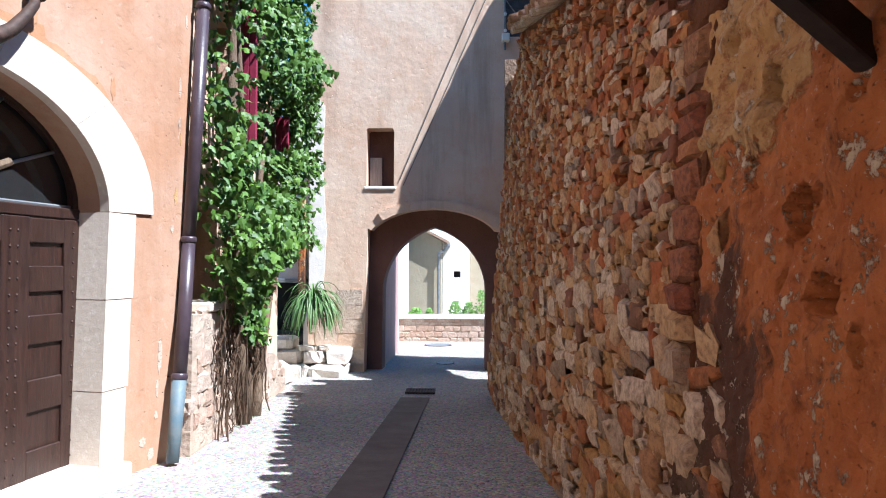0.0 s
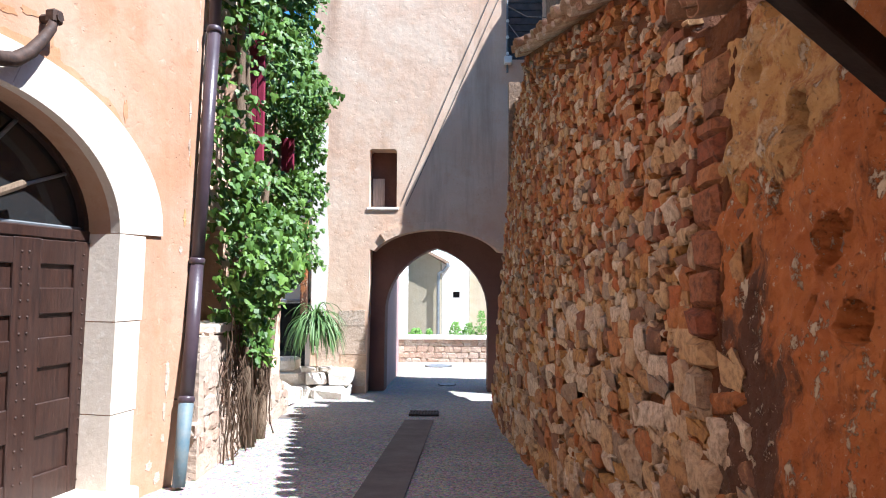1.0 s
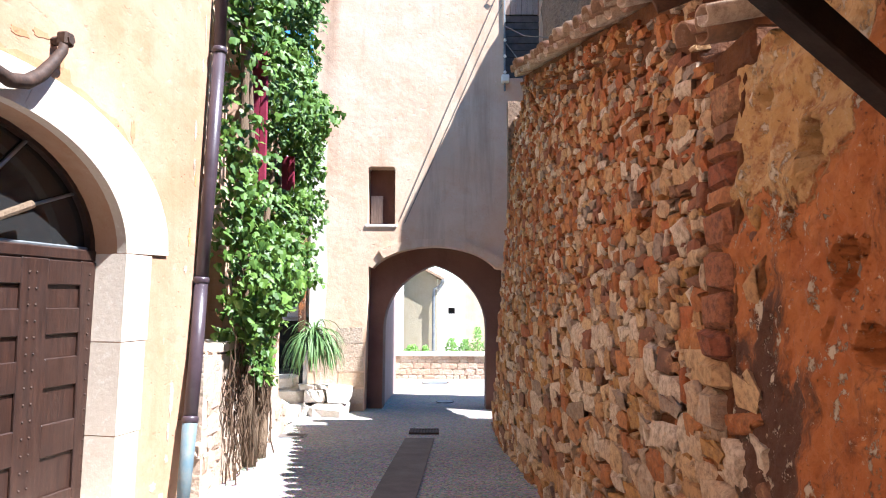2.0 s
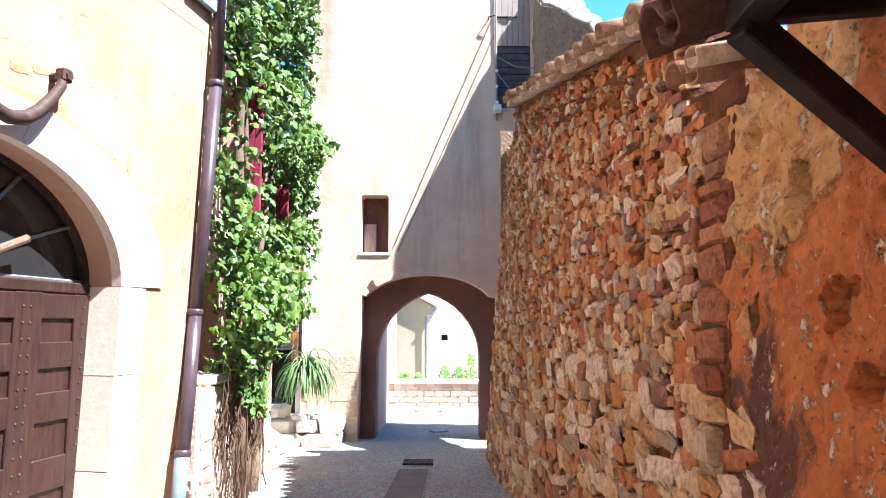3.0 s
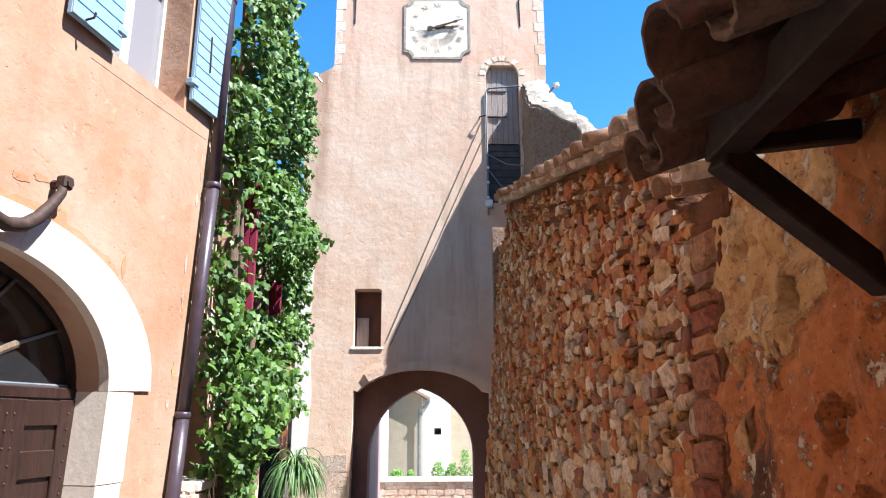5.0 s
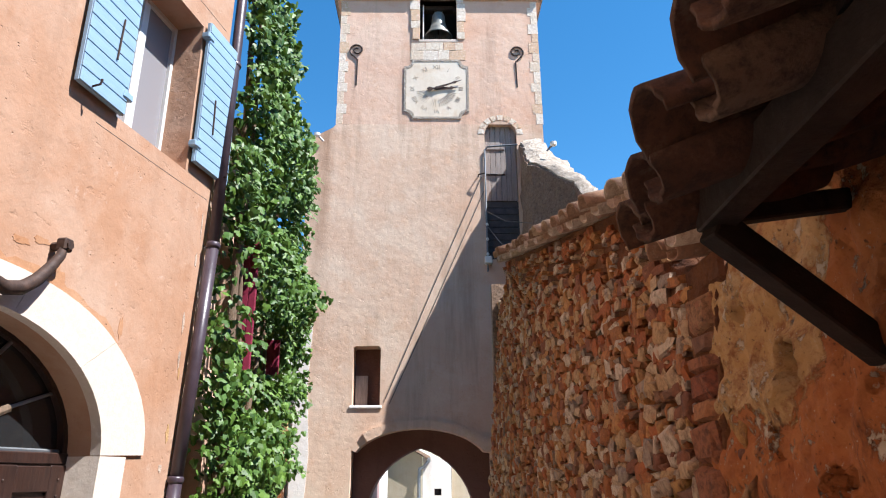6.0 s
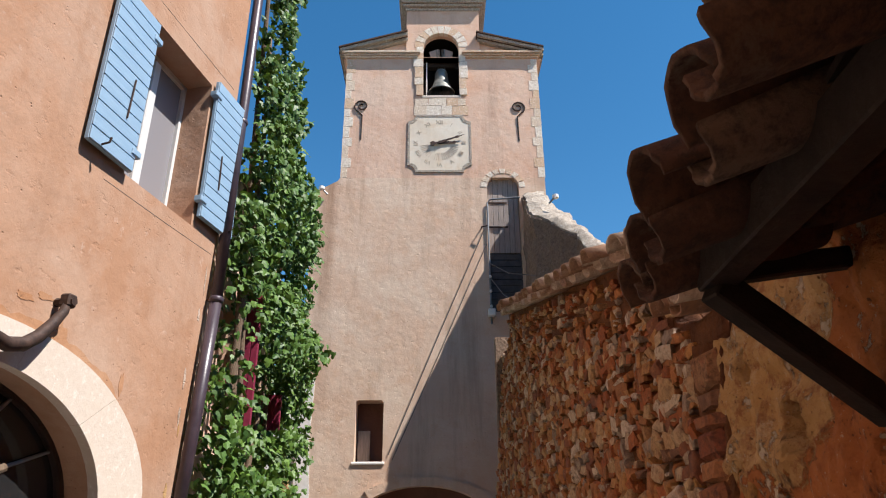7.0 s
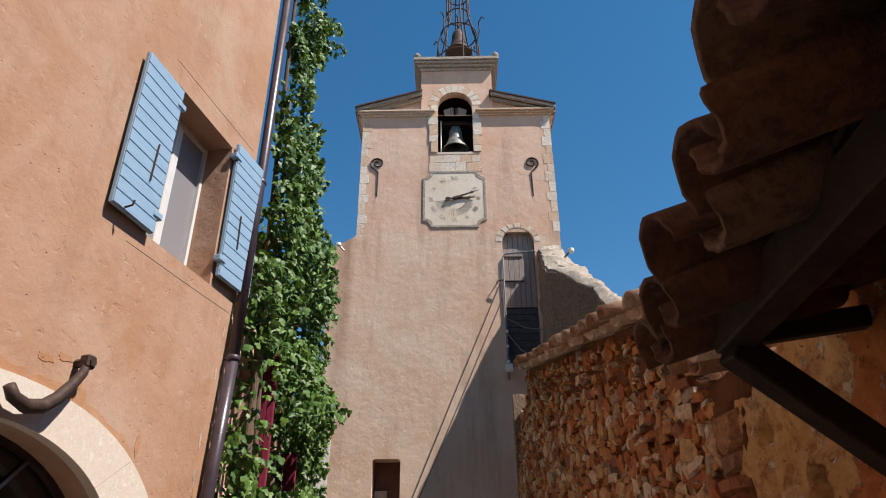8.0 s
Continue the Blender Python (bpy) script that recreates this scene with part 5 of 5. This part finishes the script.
for i, text in enumerate(NUMERALS):
    curve = bpy.data.curves.new("numeral", "FONT")
    curve.body, curve.size, curve.extrude, curve.align_x, curve.align_y, curve.resolution_u = text, 0.13, 0.002, "CENTER", "CENTER", 2
    tmp = bpy.data.objects.new("numeral_text", curve)
    me = bpy.data.meshes.new_from_object(tmp)
    bpy.data.objects.remove(tmp)
    me.materials.clear()
    me.materials.append(M["faded"])
    ob = new("numeral", me)
    ob.parent = clock
    a = radians(30 * i)
    ob.matrix_world = pose(cx + 0.50 * math.sin(a), 11.990, cz + 0.52 * math.cos(a), 90, 30 * i, 0)
for i in range(26):
    a = radians(100 + i * 160 / 25)
    if rng.random() < 0.25:
        continue
    part("ray_line", tube([(cx + 0.25 * math.sin(a), 11.990, cz + 0.25 * math.cos(a)), (cx + 0.42 * math.sin(a), 11.990, cz + 0.42 * math.cos(a))], 0.004, 4), M["faded"], clock)


# scroll-shaped wall anchors
def scroll(x, z, flip):
    pts = []
    for i in range(30):
        a = radians(-60 + i * 19)
        r = 0.16 - 0.0043 * i
        pts.append((x + flip * r * math.cos(a) * -1, 11.99, z + r * math.sin(a)))
    bm = tube(pts, 0.018, 6)
    tube([(x - flip * 0.08, 11.99, z - 0.13), (x + flip * 0.02, 11.99, z - 0.24), (x + flip * 0.01, 12.0, z - 0.85)], 0.014, 6, bm)
    tagged(link("wall_anchor", bm, M["iron"]), "wrought-iron scroll anchor on the tower wall", "wall anchor", "tower wall anchors")


scroll(-1.80, 10.22, 1)
scroll(1.58, 10.18, -1)

# iron bell cage on the roof
cage = base("iron_bell_cage", "wrought-iron open belfry cage with a hanging bell on the tower top", "bell cage")
C = Vector((0.06, 12.9, 0))
for k in range(8):
    a = radians(45 * k + 10)
    d = Vector((math.cos(a), math.sin(a), 0))
    prof = ((0.58, 13.15), (0.57, 14.0), (0.53, 14.6), (0.40, 15.1), (0.31, 15.5), (0.29, 16.3), (0.22, 16.9), (0.02, 17.3))
    part("upright", tube([C + d * r + Vector((0, 0, z)) for r, z in prof], 0.022, 6), M["iron"], cage)
    if k % 2:
        part("scroll_arm", tube([C + d * r + Vector((0, 0, z)) for r, z in ((0.56, 14.3), (0.66, 14.7), (0.64, 15.0), (0.74, 15.15), (0.80, 15.05))], 0.018, 6), M["iron"], cage)
for r, z in ((0.575, 13.95), (0.47, 14.9), (0.30, 15.6), (0.28, 16.35)):
    part("hoop", tube([C + Vector((r * math.cos(radians(a)), r * math.sin(radians(a)), z)) for a in range(0, 361, 15)], 0.018, 6), M["iron"], cage)
part("hung_bell", lathe([(0.03, 15.05), (0.13, 15.02), (0.17, 14.9), (0.19, 14.65), (0.25, 14.45), (0.34, 14.3), (0.34, 14.27), (0.05, 14.5)], 20, None, C), M["iron"], cage, "", True)
part("bell_hanger", tube([C + Vector((0, 0, 15.0)), C + Vector((0, 0, 15.6))], 0.03, 6), M["iron"], cage)

# boarded niche, slats and pole
niche = base("boarded_niche", "arched grey plank door over dark slats high on the tower", "plank door")
for i in range(6):
    x0, x1 = 0.86 + i * 0.105, 0.86 + (i + 1) * 0.105 - 0.006
    top = 8.22 + 0.32 * math.sqrt(max(0.02, 1 - (((x0 + x1) / 2 - 1.175) / 0.325) ** 2))
    part("board", box((x0, 12.10, 6.80), (x1, 12.13, top), 0.004), M["grey_wood"], niche)
for z in (7.9, 7.35):
    part("strap_hinge", box((0.84, 12.085, z), (1.25, 12.1, z + 0.03)), M["iron"], niche)
for i in range(9):
    z = 5.58 + i * 0.135
    part("slat", box((0.855, 12.12, z), (1.495, 12.15, z + 0.125), 0.006, None), M["dark_slat"], niche)
# Near-black sheet stands for the shade behind the boards.
part("back", box((0.83, 12.3, 5.5), (1.52, 12.34, 8.6)), M["dark"], niche)
for k in range(9):
    a0, a1 = 180 * k / 9 + 2, 180 * (k + 1) / 9 - 2
    part("niche_stone", plate(arc(1.175, 8.22, 0.335, 0.33, a0, a1, 2) + arc(1.175, 8.22, 0.46, 0.44, a1, a0, 2), [], 11.992, 12.05), M["quoin"], tower)
pole = base("cable_mast", "slim grey metal mast with insulators and thin wires by the niche", "mast")
part("pole", tube([(0.84, 11.97, 5.3), (0.84, 11.97, 7.85), (0.90, 11.96, 7.92), (1.5, 11.9, 7.94)], 0.018, 8), M["zinc"], pole)
part("foot_block", box((0.78, 11.86, 5.44), (0.92, 12.0, 5.58), 0.015), M["white"], pole)
for i, (a, b) in enumerate((((0.84, 11.9, 6.5), (1.5, 10.6, 5.75)), ((0.84, 11.9, 6.2), (1.3, 10.6, 5.2)))):
    mid = (Vector(a) + Vector(b)) / 2 + Vector((-0.05, 0, -0.08))
    part("wire", tube([a, mid, b], 0.008, 5), M["cable"], pole)
for z in (6.2, 5.9, 5.6):
    part("insulator", lathe([(0.02, 0), (0.03, 0.02), (0.02, 0.05)], 10, None, (0.84, 11.89, z)), M["ceramic"], pole)
front_lines = base("tower_front_lines", "two thin dark lines running down the tower front", "cable")
part("anchor_hook", tube([(0.70, 12.0, 7.28), (0.70, 11.9, 7.28), (0.82, 11.88, 7.30)], 0.014, 6), M["iron"], front_lines)
# Two thin dark tubes drawn down the wall from the hook.
part("cable", tube([(0.76, 11.985, 7.26), (-0.20, 11.985, 5.0), (-1.05, 11.985, 2.95)], 0.009, 5), M["cable"], front_lines)
part("cable", tube([(0.80, 11.985, 6.95), (-0.10, 11.985, 4.85), (-0.98, 11.985, 2.86)], 0.007, 5), M["cable"], front_lines)
for x, y, z, d in ((-2.52, 11.9, 8.16, -1), (2.0, 10.8, 7.38, 1)):
    k = base("wall_lamp", "small round lamp on a short arm at the tower edge", "lamp", "small tower lamps")
    part("arm", tube([(x - 0.12 * d, y + 0.05, z - 0.12), (x, y, z)], 0.02, 6), M["zinc"], k)
    part("head", lathe([(0.02, -0.05), (0.06, -0.03), (0.06, 0.03), (0.02, 0.05)], 12, None, (x, y, z)), M["ceramic"], k)
part("slit_board", box((-1.62, 12.28, 2.85), (-1.40, 12.31, 3.4)), M["grey_wood"], tower)


# ---- yard beside the tower ----
yard = base("yard_wall", "pale rendered yard wall with a low dark opening", "wall", kind="structure")
part("wall", plate([(-6.5, -0.9), (-2.69, -0.9), (-2.69, 3.4), (-6.5, 3.4)], [[(-3.62, -0.2), (-2.80, -0.2), (-2.80, 1.12), (-3.62, 1.12)]], 12.15, 12.5), M["white"], yard)
# Near-black box put behind the opening for its shade.
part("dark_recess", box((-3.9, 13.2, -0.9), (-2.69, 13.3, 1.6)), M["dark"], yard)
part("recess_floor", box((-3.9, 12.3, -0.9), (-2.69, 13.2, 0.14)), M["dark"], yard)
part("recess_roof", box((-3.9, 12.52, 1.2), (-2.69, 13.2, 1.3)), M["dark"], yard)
part("lintel", box((-3.7, 12.08, 1.10), (-2.72, 12.2, 1.17), 0.01), M["zinc"], yard, "pale grey metal lintel edge")
part("brick_post", box((-2.86, 11.95, 0.9), (-2.74, 12.1, 2.6), 0.01), M["ochre"], yard, "narrow orange brick post")

ledge = base("stone_ledge", "low ledge of pale worn stones at the tower foot", "stone ledge")
rl = random.Random(5)
for row, (z0, z1, y) in enumerate(((-0.62, -0.28, 11.15), (-0.28, -0.03, 11.35))):
    x = -3.75
    while x < -2.0:
        w = rl.uniform(0.35, 0.7)
        b = pebble(rl, w * 1.0, 0.9, (z1 - z0) * 1.05, 0.16)
        bmesh.ops.translate(b, verts=b.verts, vec=(x + w / 2, y + 0.45, (z0 + z1) / 2))
        part("stone", b, M["white_stone"], ledge)
        x += w
for x, y, z, sx, sy, sz, lab in ((-3.1, 11.6, 0.07, 0.62, 0.4, 0.22, "pale squared stone step on the ledge"), (-3.05, 10.35, -0.28, 0.85, 0.7, 0.36, "large worn pale stone at the vine foot"), (-3.45, 10.9, -0.15, 0.5, 0.5, 0.5, "rough pale stone beside the ledge"), (-2.55, 11.45, 0.0, 0.3, 0.2, 0.09, "flat pale stone lying on the ledge"), (-2.28, 11.5, 0.0, 0.22, 0.2, 0.08, "flat pale stone lying on the ledge")):
    b = pebble(rl, sx, sy, sz, 0.14)
    bmesh.ops.translate(b, verts=b.verts, vec=(x, y, z))
    tagged(link("stone_block", b, M["white_stone"]), lab, "stone")


def strap_plant(x, y, z, count, length, seed):
    r = random.Random(seed)
    top = base("strap_leaf_plant", "green strap-leaved plant arching over the stone ledge", "plant")
    part("stem", tube([(x, y, z - 0.25), (x + 0.02, y, z + 0.1)], 0.05, 8, None, [0.06, 0.045]), M["bark"], top)
    bm = bmesh.new()
    for i in range(count):
        a, el = r.uniform(0, 2 * math.pi), radians(r.uniform(60, 89))
        d = Vector((math.cos(a) * math.cos(el), math.sin(a) * math.cos(el), math.sin(el)))
        ln = length * r.uniform(0.65, 1.1)
        p, v = Vector((x, y, z + r.uniform(-0.05, 0.12))), d.copy()
        side = v.cross(Vector((0, 0, 1))).normalized() * 0.018
        prev = None
        for s in range(8):
            f = s / 7
            w = side * (1 - f) ** 0.6 * (0.6 + f)
            keel = Vector((0, 0, -0.008)) if s < 7 else Vector()
            cur = (bm.verts.new(p - w), bm.verts.new(p + keel), bm.verts.new(p + w))
            if prev:
                bm.faces.new((prev[0], prev[1], cur[1], cur[0]))
                bm.faces.new((prev[1], prev[2], cur[2], cur[1]))
            prev = cur
            v = (v + Vector((0, 0, -0.60))).normalized()
            p = p + v * ln / 7
    tagged(part("leaves", bm, M["yucca_leaf"], top), kind="stuff")


strap_plant(-2.44, 11.3, 0.66, 280, 0.85, 4)


# ---- vine on the house ----
def leaf_shape(bm, c, n, up, size, r):
    """A lobed leaf folded along its rib."""
    n = n.normalized()
    side = n.cross(up).normalized()
    tip = side.cross(n)
    pts = [(0, 0), (0.42, -0.12), (0.55, 0.28), (0.30, 0.45), (0.28, 0.78), (0, 1.05), (-0.28, 0.78), (-0.30, 0.45), (-0.55, 0.28), (-0.42, -0.12)]
    vs = [bm.verts.new(c + side * x * size + tip * (y - 0.4) * size - n * (abs(x) * 0.35 + 0.12 * y * y) * size) for x, y in pts]
    mid = bm.verts.new(c + tip * 0.05 * size)
    for i in range(10):
        bm.faces.new((mid, vs[i], vs[(i + 1) % 10]))


def vine():
    r = random.Random(31)
    top = base("climbing_vine", "lush green climbing vine covering the house front", "vine")
    for j, (y0, y1, z1) in enumerate(((7.4, 7.0, 5.5), (7.55, 8.4, 4.2), (7.1, 6.5, 7.5), (7.65, 8.9, 3.4), (7.25, 6.3, 9.8))):
        pts, rad = [], []
        for i in range(14):
            f = i / 13
            y = y0 + (y1 - y0) * f ** 0.7 + 0.10 * math.sin(7 * f + j)
            zz = G(y0) - 0.05 + (z1 + 0.3) * f
            pts.append((vine_front(y) + 0.26 + 0.05 * math.sin(5 * f + j * 2), y, zz))
            rad.append(0.05 * (1 - 0.75 * f) + 0.008)
        part("stem", tube(pts, 0.04, 8, None, rad), M["bark"], top, "", True)
    bm = bmesh.new()
    made = 0
    while made < 12500:
        z = r.uniform(0.55, 10.3)
        y = r.uniform(5.9, 11.0)
        f = noise.noise((y * 0.9, z * 0.9, 5)) + 0.6 * noise.noise((y * 2.6, z * 2.6, 8))
        ymax = float(np.interp(z, (0.5, 1.25, 1.7, 3.0, 4.8, 6.0, 6.8, 7.3, 7.7, 8.3, 10.3), (7.3, 7.9, 9.8, 10.6, 10.7, 9.7, 8.5, 7.7, 7.1, 7.4, 8.1))) + 0.4 * noise.noise((z * 2.2, 1, 1)) 
        ymin = float(np.interp(z, (0.5, 1.0, 1.6, 3.0, 10), (7.2, 6.3, 6.1, 6.15, 6.1)))
        if not ymin < y < ymax:
            continue
        if z > 6.2 and noise.noise((y * 1.1, z * 1.25, 3)) + 0.4 * f < -0.30:
            continue
        if f < -0.26 + 0.1 * (z < 1.4):
            continue
        deep = 0.18 + 0.55 * max(0.1, 0.5 + f) * (1 if z > 1.2 else 0.6)
        d = deep * r.random() ** 0.62 * float(np.interp(z, (5.6, 7.2, 8.2, 9.0), (1.0, 0.5, 0.5, 0.75)))
        if (6.3 < y < 7.34 and 2.95 < z < 4.1 and d > 0.10) or (7.6 < y < 9.0 and 2.85 < z < 3.45 and d > 0.12):
            continue
        p = Vector((vine_front(min(y, 10.0)) + 0.08 + d, y, z))
        if z > 5.6:
            p.x += 0.12
        nrm = Vector((0.65 + r.uniform(-0.8, 0.5), -0.35 + r.uniform(-0.8, 0.7), 0.35 + r.uniform(-0.8, 0.7)))
        leaf_shape(bm, p, nrm, Vector((r.uniform(-0.4, 0.4), r.uniform(-0.4, 0.4), -1)), r.uniform(0.055, 0.105), r)
        made += 1
    # loose trailing shoots
    for j in range(34):
        z = r.uniform(1.6, 7.0)
        y = float(np.interp(z, (1.6, 3, 4.8, 6, 6.8, 7), (9.5, 10.1, 10.1, 9.1, 8.5, 8.2))) if j % 3 else r.uniform(6.3, 9.5)
        p = Vector((vine_front(y) + 0.4, y, z))
        v = Vector((r.uniform(0.1, 0.6), r.uniform(0.1, 0.9), r.uniform(-0.2, 0.35)))
        for s in range(r.randint(4, 9)):
            leaf_shape(bm, p, Vector((0.6, -0.5, 0.5)) + Vector((r.uniform(-0.4, 0.4), r.uniform(-0.4, 0.4), 0)), Vector((0, 0.2, -1)), r.uniform(0.04, 0.08), r)
            v.z -= 0.06
            p = p + v * 0.075
    # darker dead stalks hanging at the foot
    tagged(part("leaves", bm, M["vine_leaf"], top), kind="stuff")
    bm = bmesh.new()
    for j in range(105):
        y = r.uniform(6.2, 7.9)
        z = r.uniform(0.25, 1.25)
        x = vine_front(y) + 0.25 + r.uniform(0, 0.10)
        ln, pts = r.uniform(0.25, 0.9), []
        for k in range(6):
            pts.append((x + r.uniform(-0.02, 0.04), y + r.uniform(-0.05, 0.05) + 0.03 * math.sin(k + j), max(G(y), z - ln * k / 5)))
        tube(pts, r.uniform(0.003, 0.009), 5, bm)
    tagged(part("dry_growth", bm, M["dry_stalk"], top, "tangle of dry brown stalks"), kind="stuff")


vine()


# ---- beyond the gate ----
gw = base("garden_wall", "low pink rubble garden wall with a pale coping", "wall", kind="structure")
part("wall", box((-1.75, 19.7, -1.0), (6, 20.1, -0.14)), M["garden_stone"], gw)
rv = random.Random(9)
verts, faces = [], []
z = -0.82
while z < -0.2:
    h = rv.uniform(0.07, 0.2)
    x = -1.75
    while x < 3.5:
        w = rv.uniform(0.14, 0.36)
        b = pebble(rv, w * 0.97, 0.05, h * 0.97, 0.26)
        o = len(verts)
        b.verts.index_update()
        verts += [v.co + Vector((x + w / 2, 19.69, z + h / 2)) for v in b.verts]
        faces += [[o + v.index for v in f.verts] for f in b.faces]
        b.free()
        x += w
    z += h
me = bpy.data.meshes.new("stones")
me.from_pydata(verts, [], faces)
me.materials.append(M["garden_stone"])
ob = new("stones", me)
ob.parent = gw
tagged(ob, kind="stuff")
part("coping", box((-1.78, 19.6, -0.14), (6, 20.2, -0.04), 0.02), M["white"], gw, "pale plastered coping")


def shrub(x, y, z, w, h, seed):
    r = random.Random(seed)
    top = base("shrub", "small bright green leafy shrub behind the garden wall", "shrub", "shrubs behind the garden wall")
    part("stem", tube([(x, y, -0.9), (x, y, z + h * 0.5)], 0.02, 6), M["bark"], top)
    bm = bmesh.new()
    for i in range(int(480 * w)):
        a, q = r.uniform(0, 6.28), r.random() ** 0.5
        zz = r.random()
        p = Vector((x + w / 2 * q * math.cos(a) * (1.1 - zz * 0.8), y + 0.25 * q * math.sin(a), z + h * zz))
        leaf_shape(bm, p, Vector((r.uniform(-1, 1), -0.7, 0.6)), Vector((r.uniform(-1, 1), 0, -1)), r.uniform(0.03, 0.065), r)
    tagged(part("leaves", bm, M["shrub_leaf"], top), kind="stuff")


for i, (x, w, h) in enumerate(((-1.25, 0.55, 0.22), (-0.85, 0.3, 0.2), (-0.05, 0.55, 0.42), (0.35, 0.5, 0.4), (0.72, 0.5, 0.75), (1.15, 0.5, 0.5), (1.7, 0.6, 0.5))):
    shrub(x, 20.35, -0.08, w, h, i)
ws = base("white_house", "sunlit white rendered house corner beyond the gate", "house")
part("wall", box((-4.5, 17.0, -1.0), (-1.72, 23.5, 5.5)), M["white"], ws)
fa = base("cream_house", "cream rendered house with a tiled roof and grey downpipe", "house")
part("wall", plate([(-5, -1.2), (-0.62, -1.2), (-0.62, 2.35), (-2.6, 3.5), (-5, 3.5)], [], 25, 28), M["cream"], fa)
part("roof", plate([(-3.0, 3.62), (-0.3, 2.22), (-0.3, 2.32), (-3.0, 3.74)], [], 24.7, 28.2), M["tile"], fa)
part("gutter", tube([(-0.35, 24.6, 2.22), (-0.35, 28, 2.22)], 0.06, 8), M["zinc"], fa)
part("downpipe", tube([(-0.35, 24.75, 2.18), (-0.50, 24.8, 1.98), (-0.68, 24.85, 1.9), (-0.70, 24.86, 1.6), (-0.70, 24.86, -0.9)], 0.055, 10), M["zinc"], fa)
fb = base("white_cottage", "small white rendered outbuilding in full sun", "house")
part("wall", plate([(-0.6, -1.2), (0.5, -1.2), (0.5, 2.2), (-0.6, 2.4)], [[(-0.15, 0.95), (0.12, 0.95), (0.12, 1.2), (-0.15, 1.2)]], 27, 27.4), M["white"], fb)
part("window_pane", box((-0.2, 27.2, 0.9), (0.2, 27.24, 1.3)), M["glass"], fb)
fc = base("yellow_house", "pale yellow rendered house behind the garden", "house")
part("wall", box((0.52, 27.3, -1.2), (6, 29, 4.5)), M["yellow"], fc)
part("vent", box((1.5, 27.27, 1.0), (1.7, 27.3, 1.2), 0.004), M["dark"], fc)
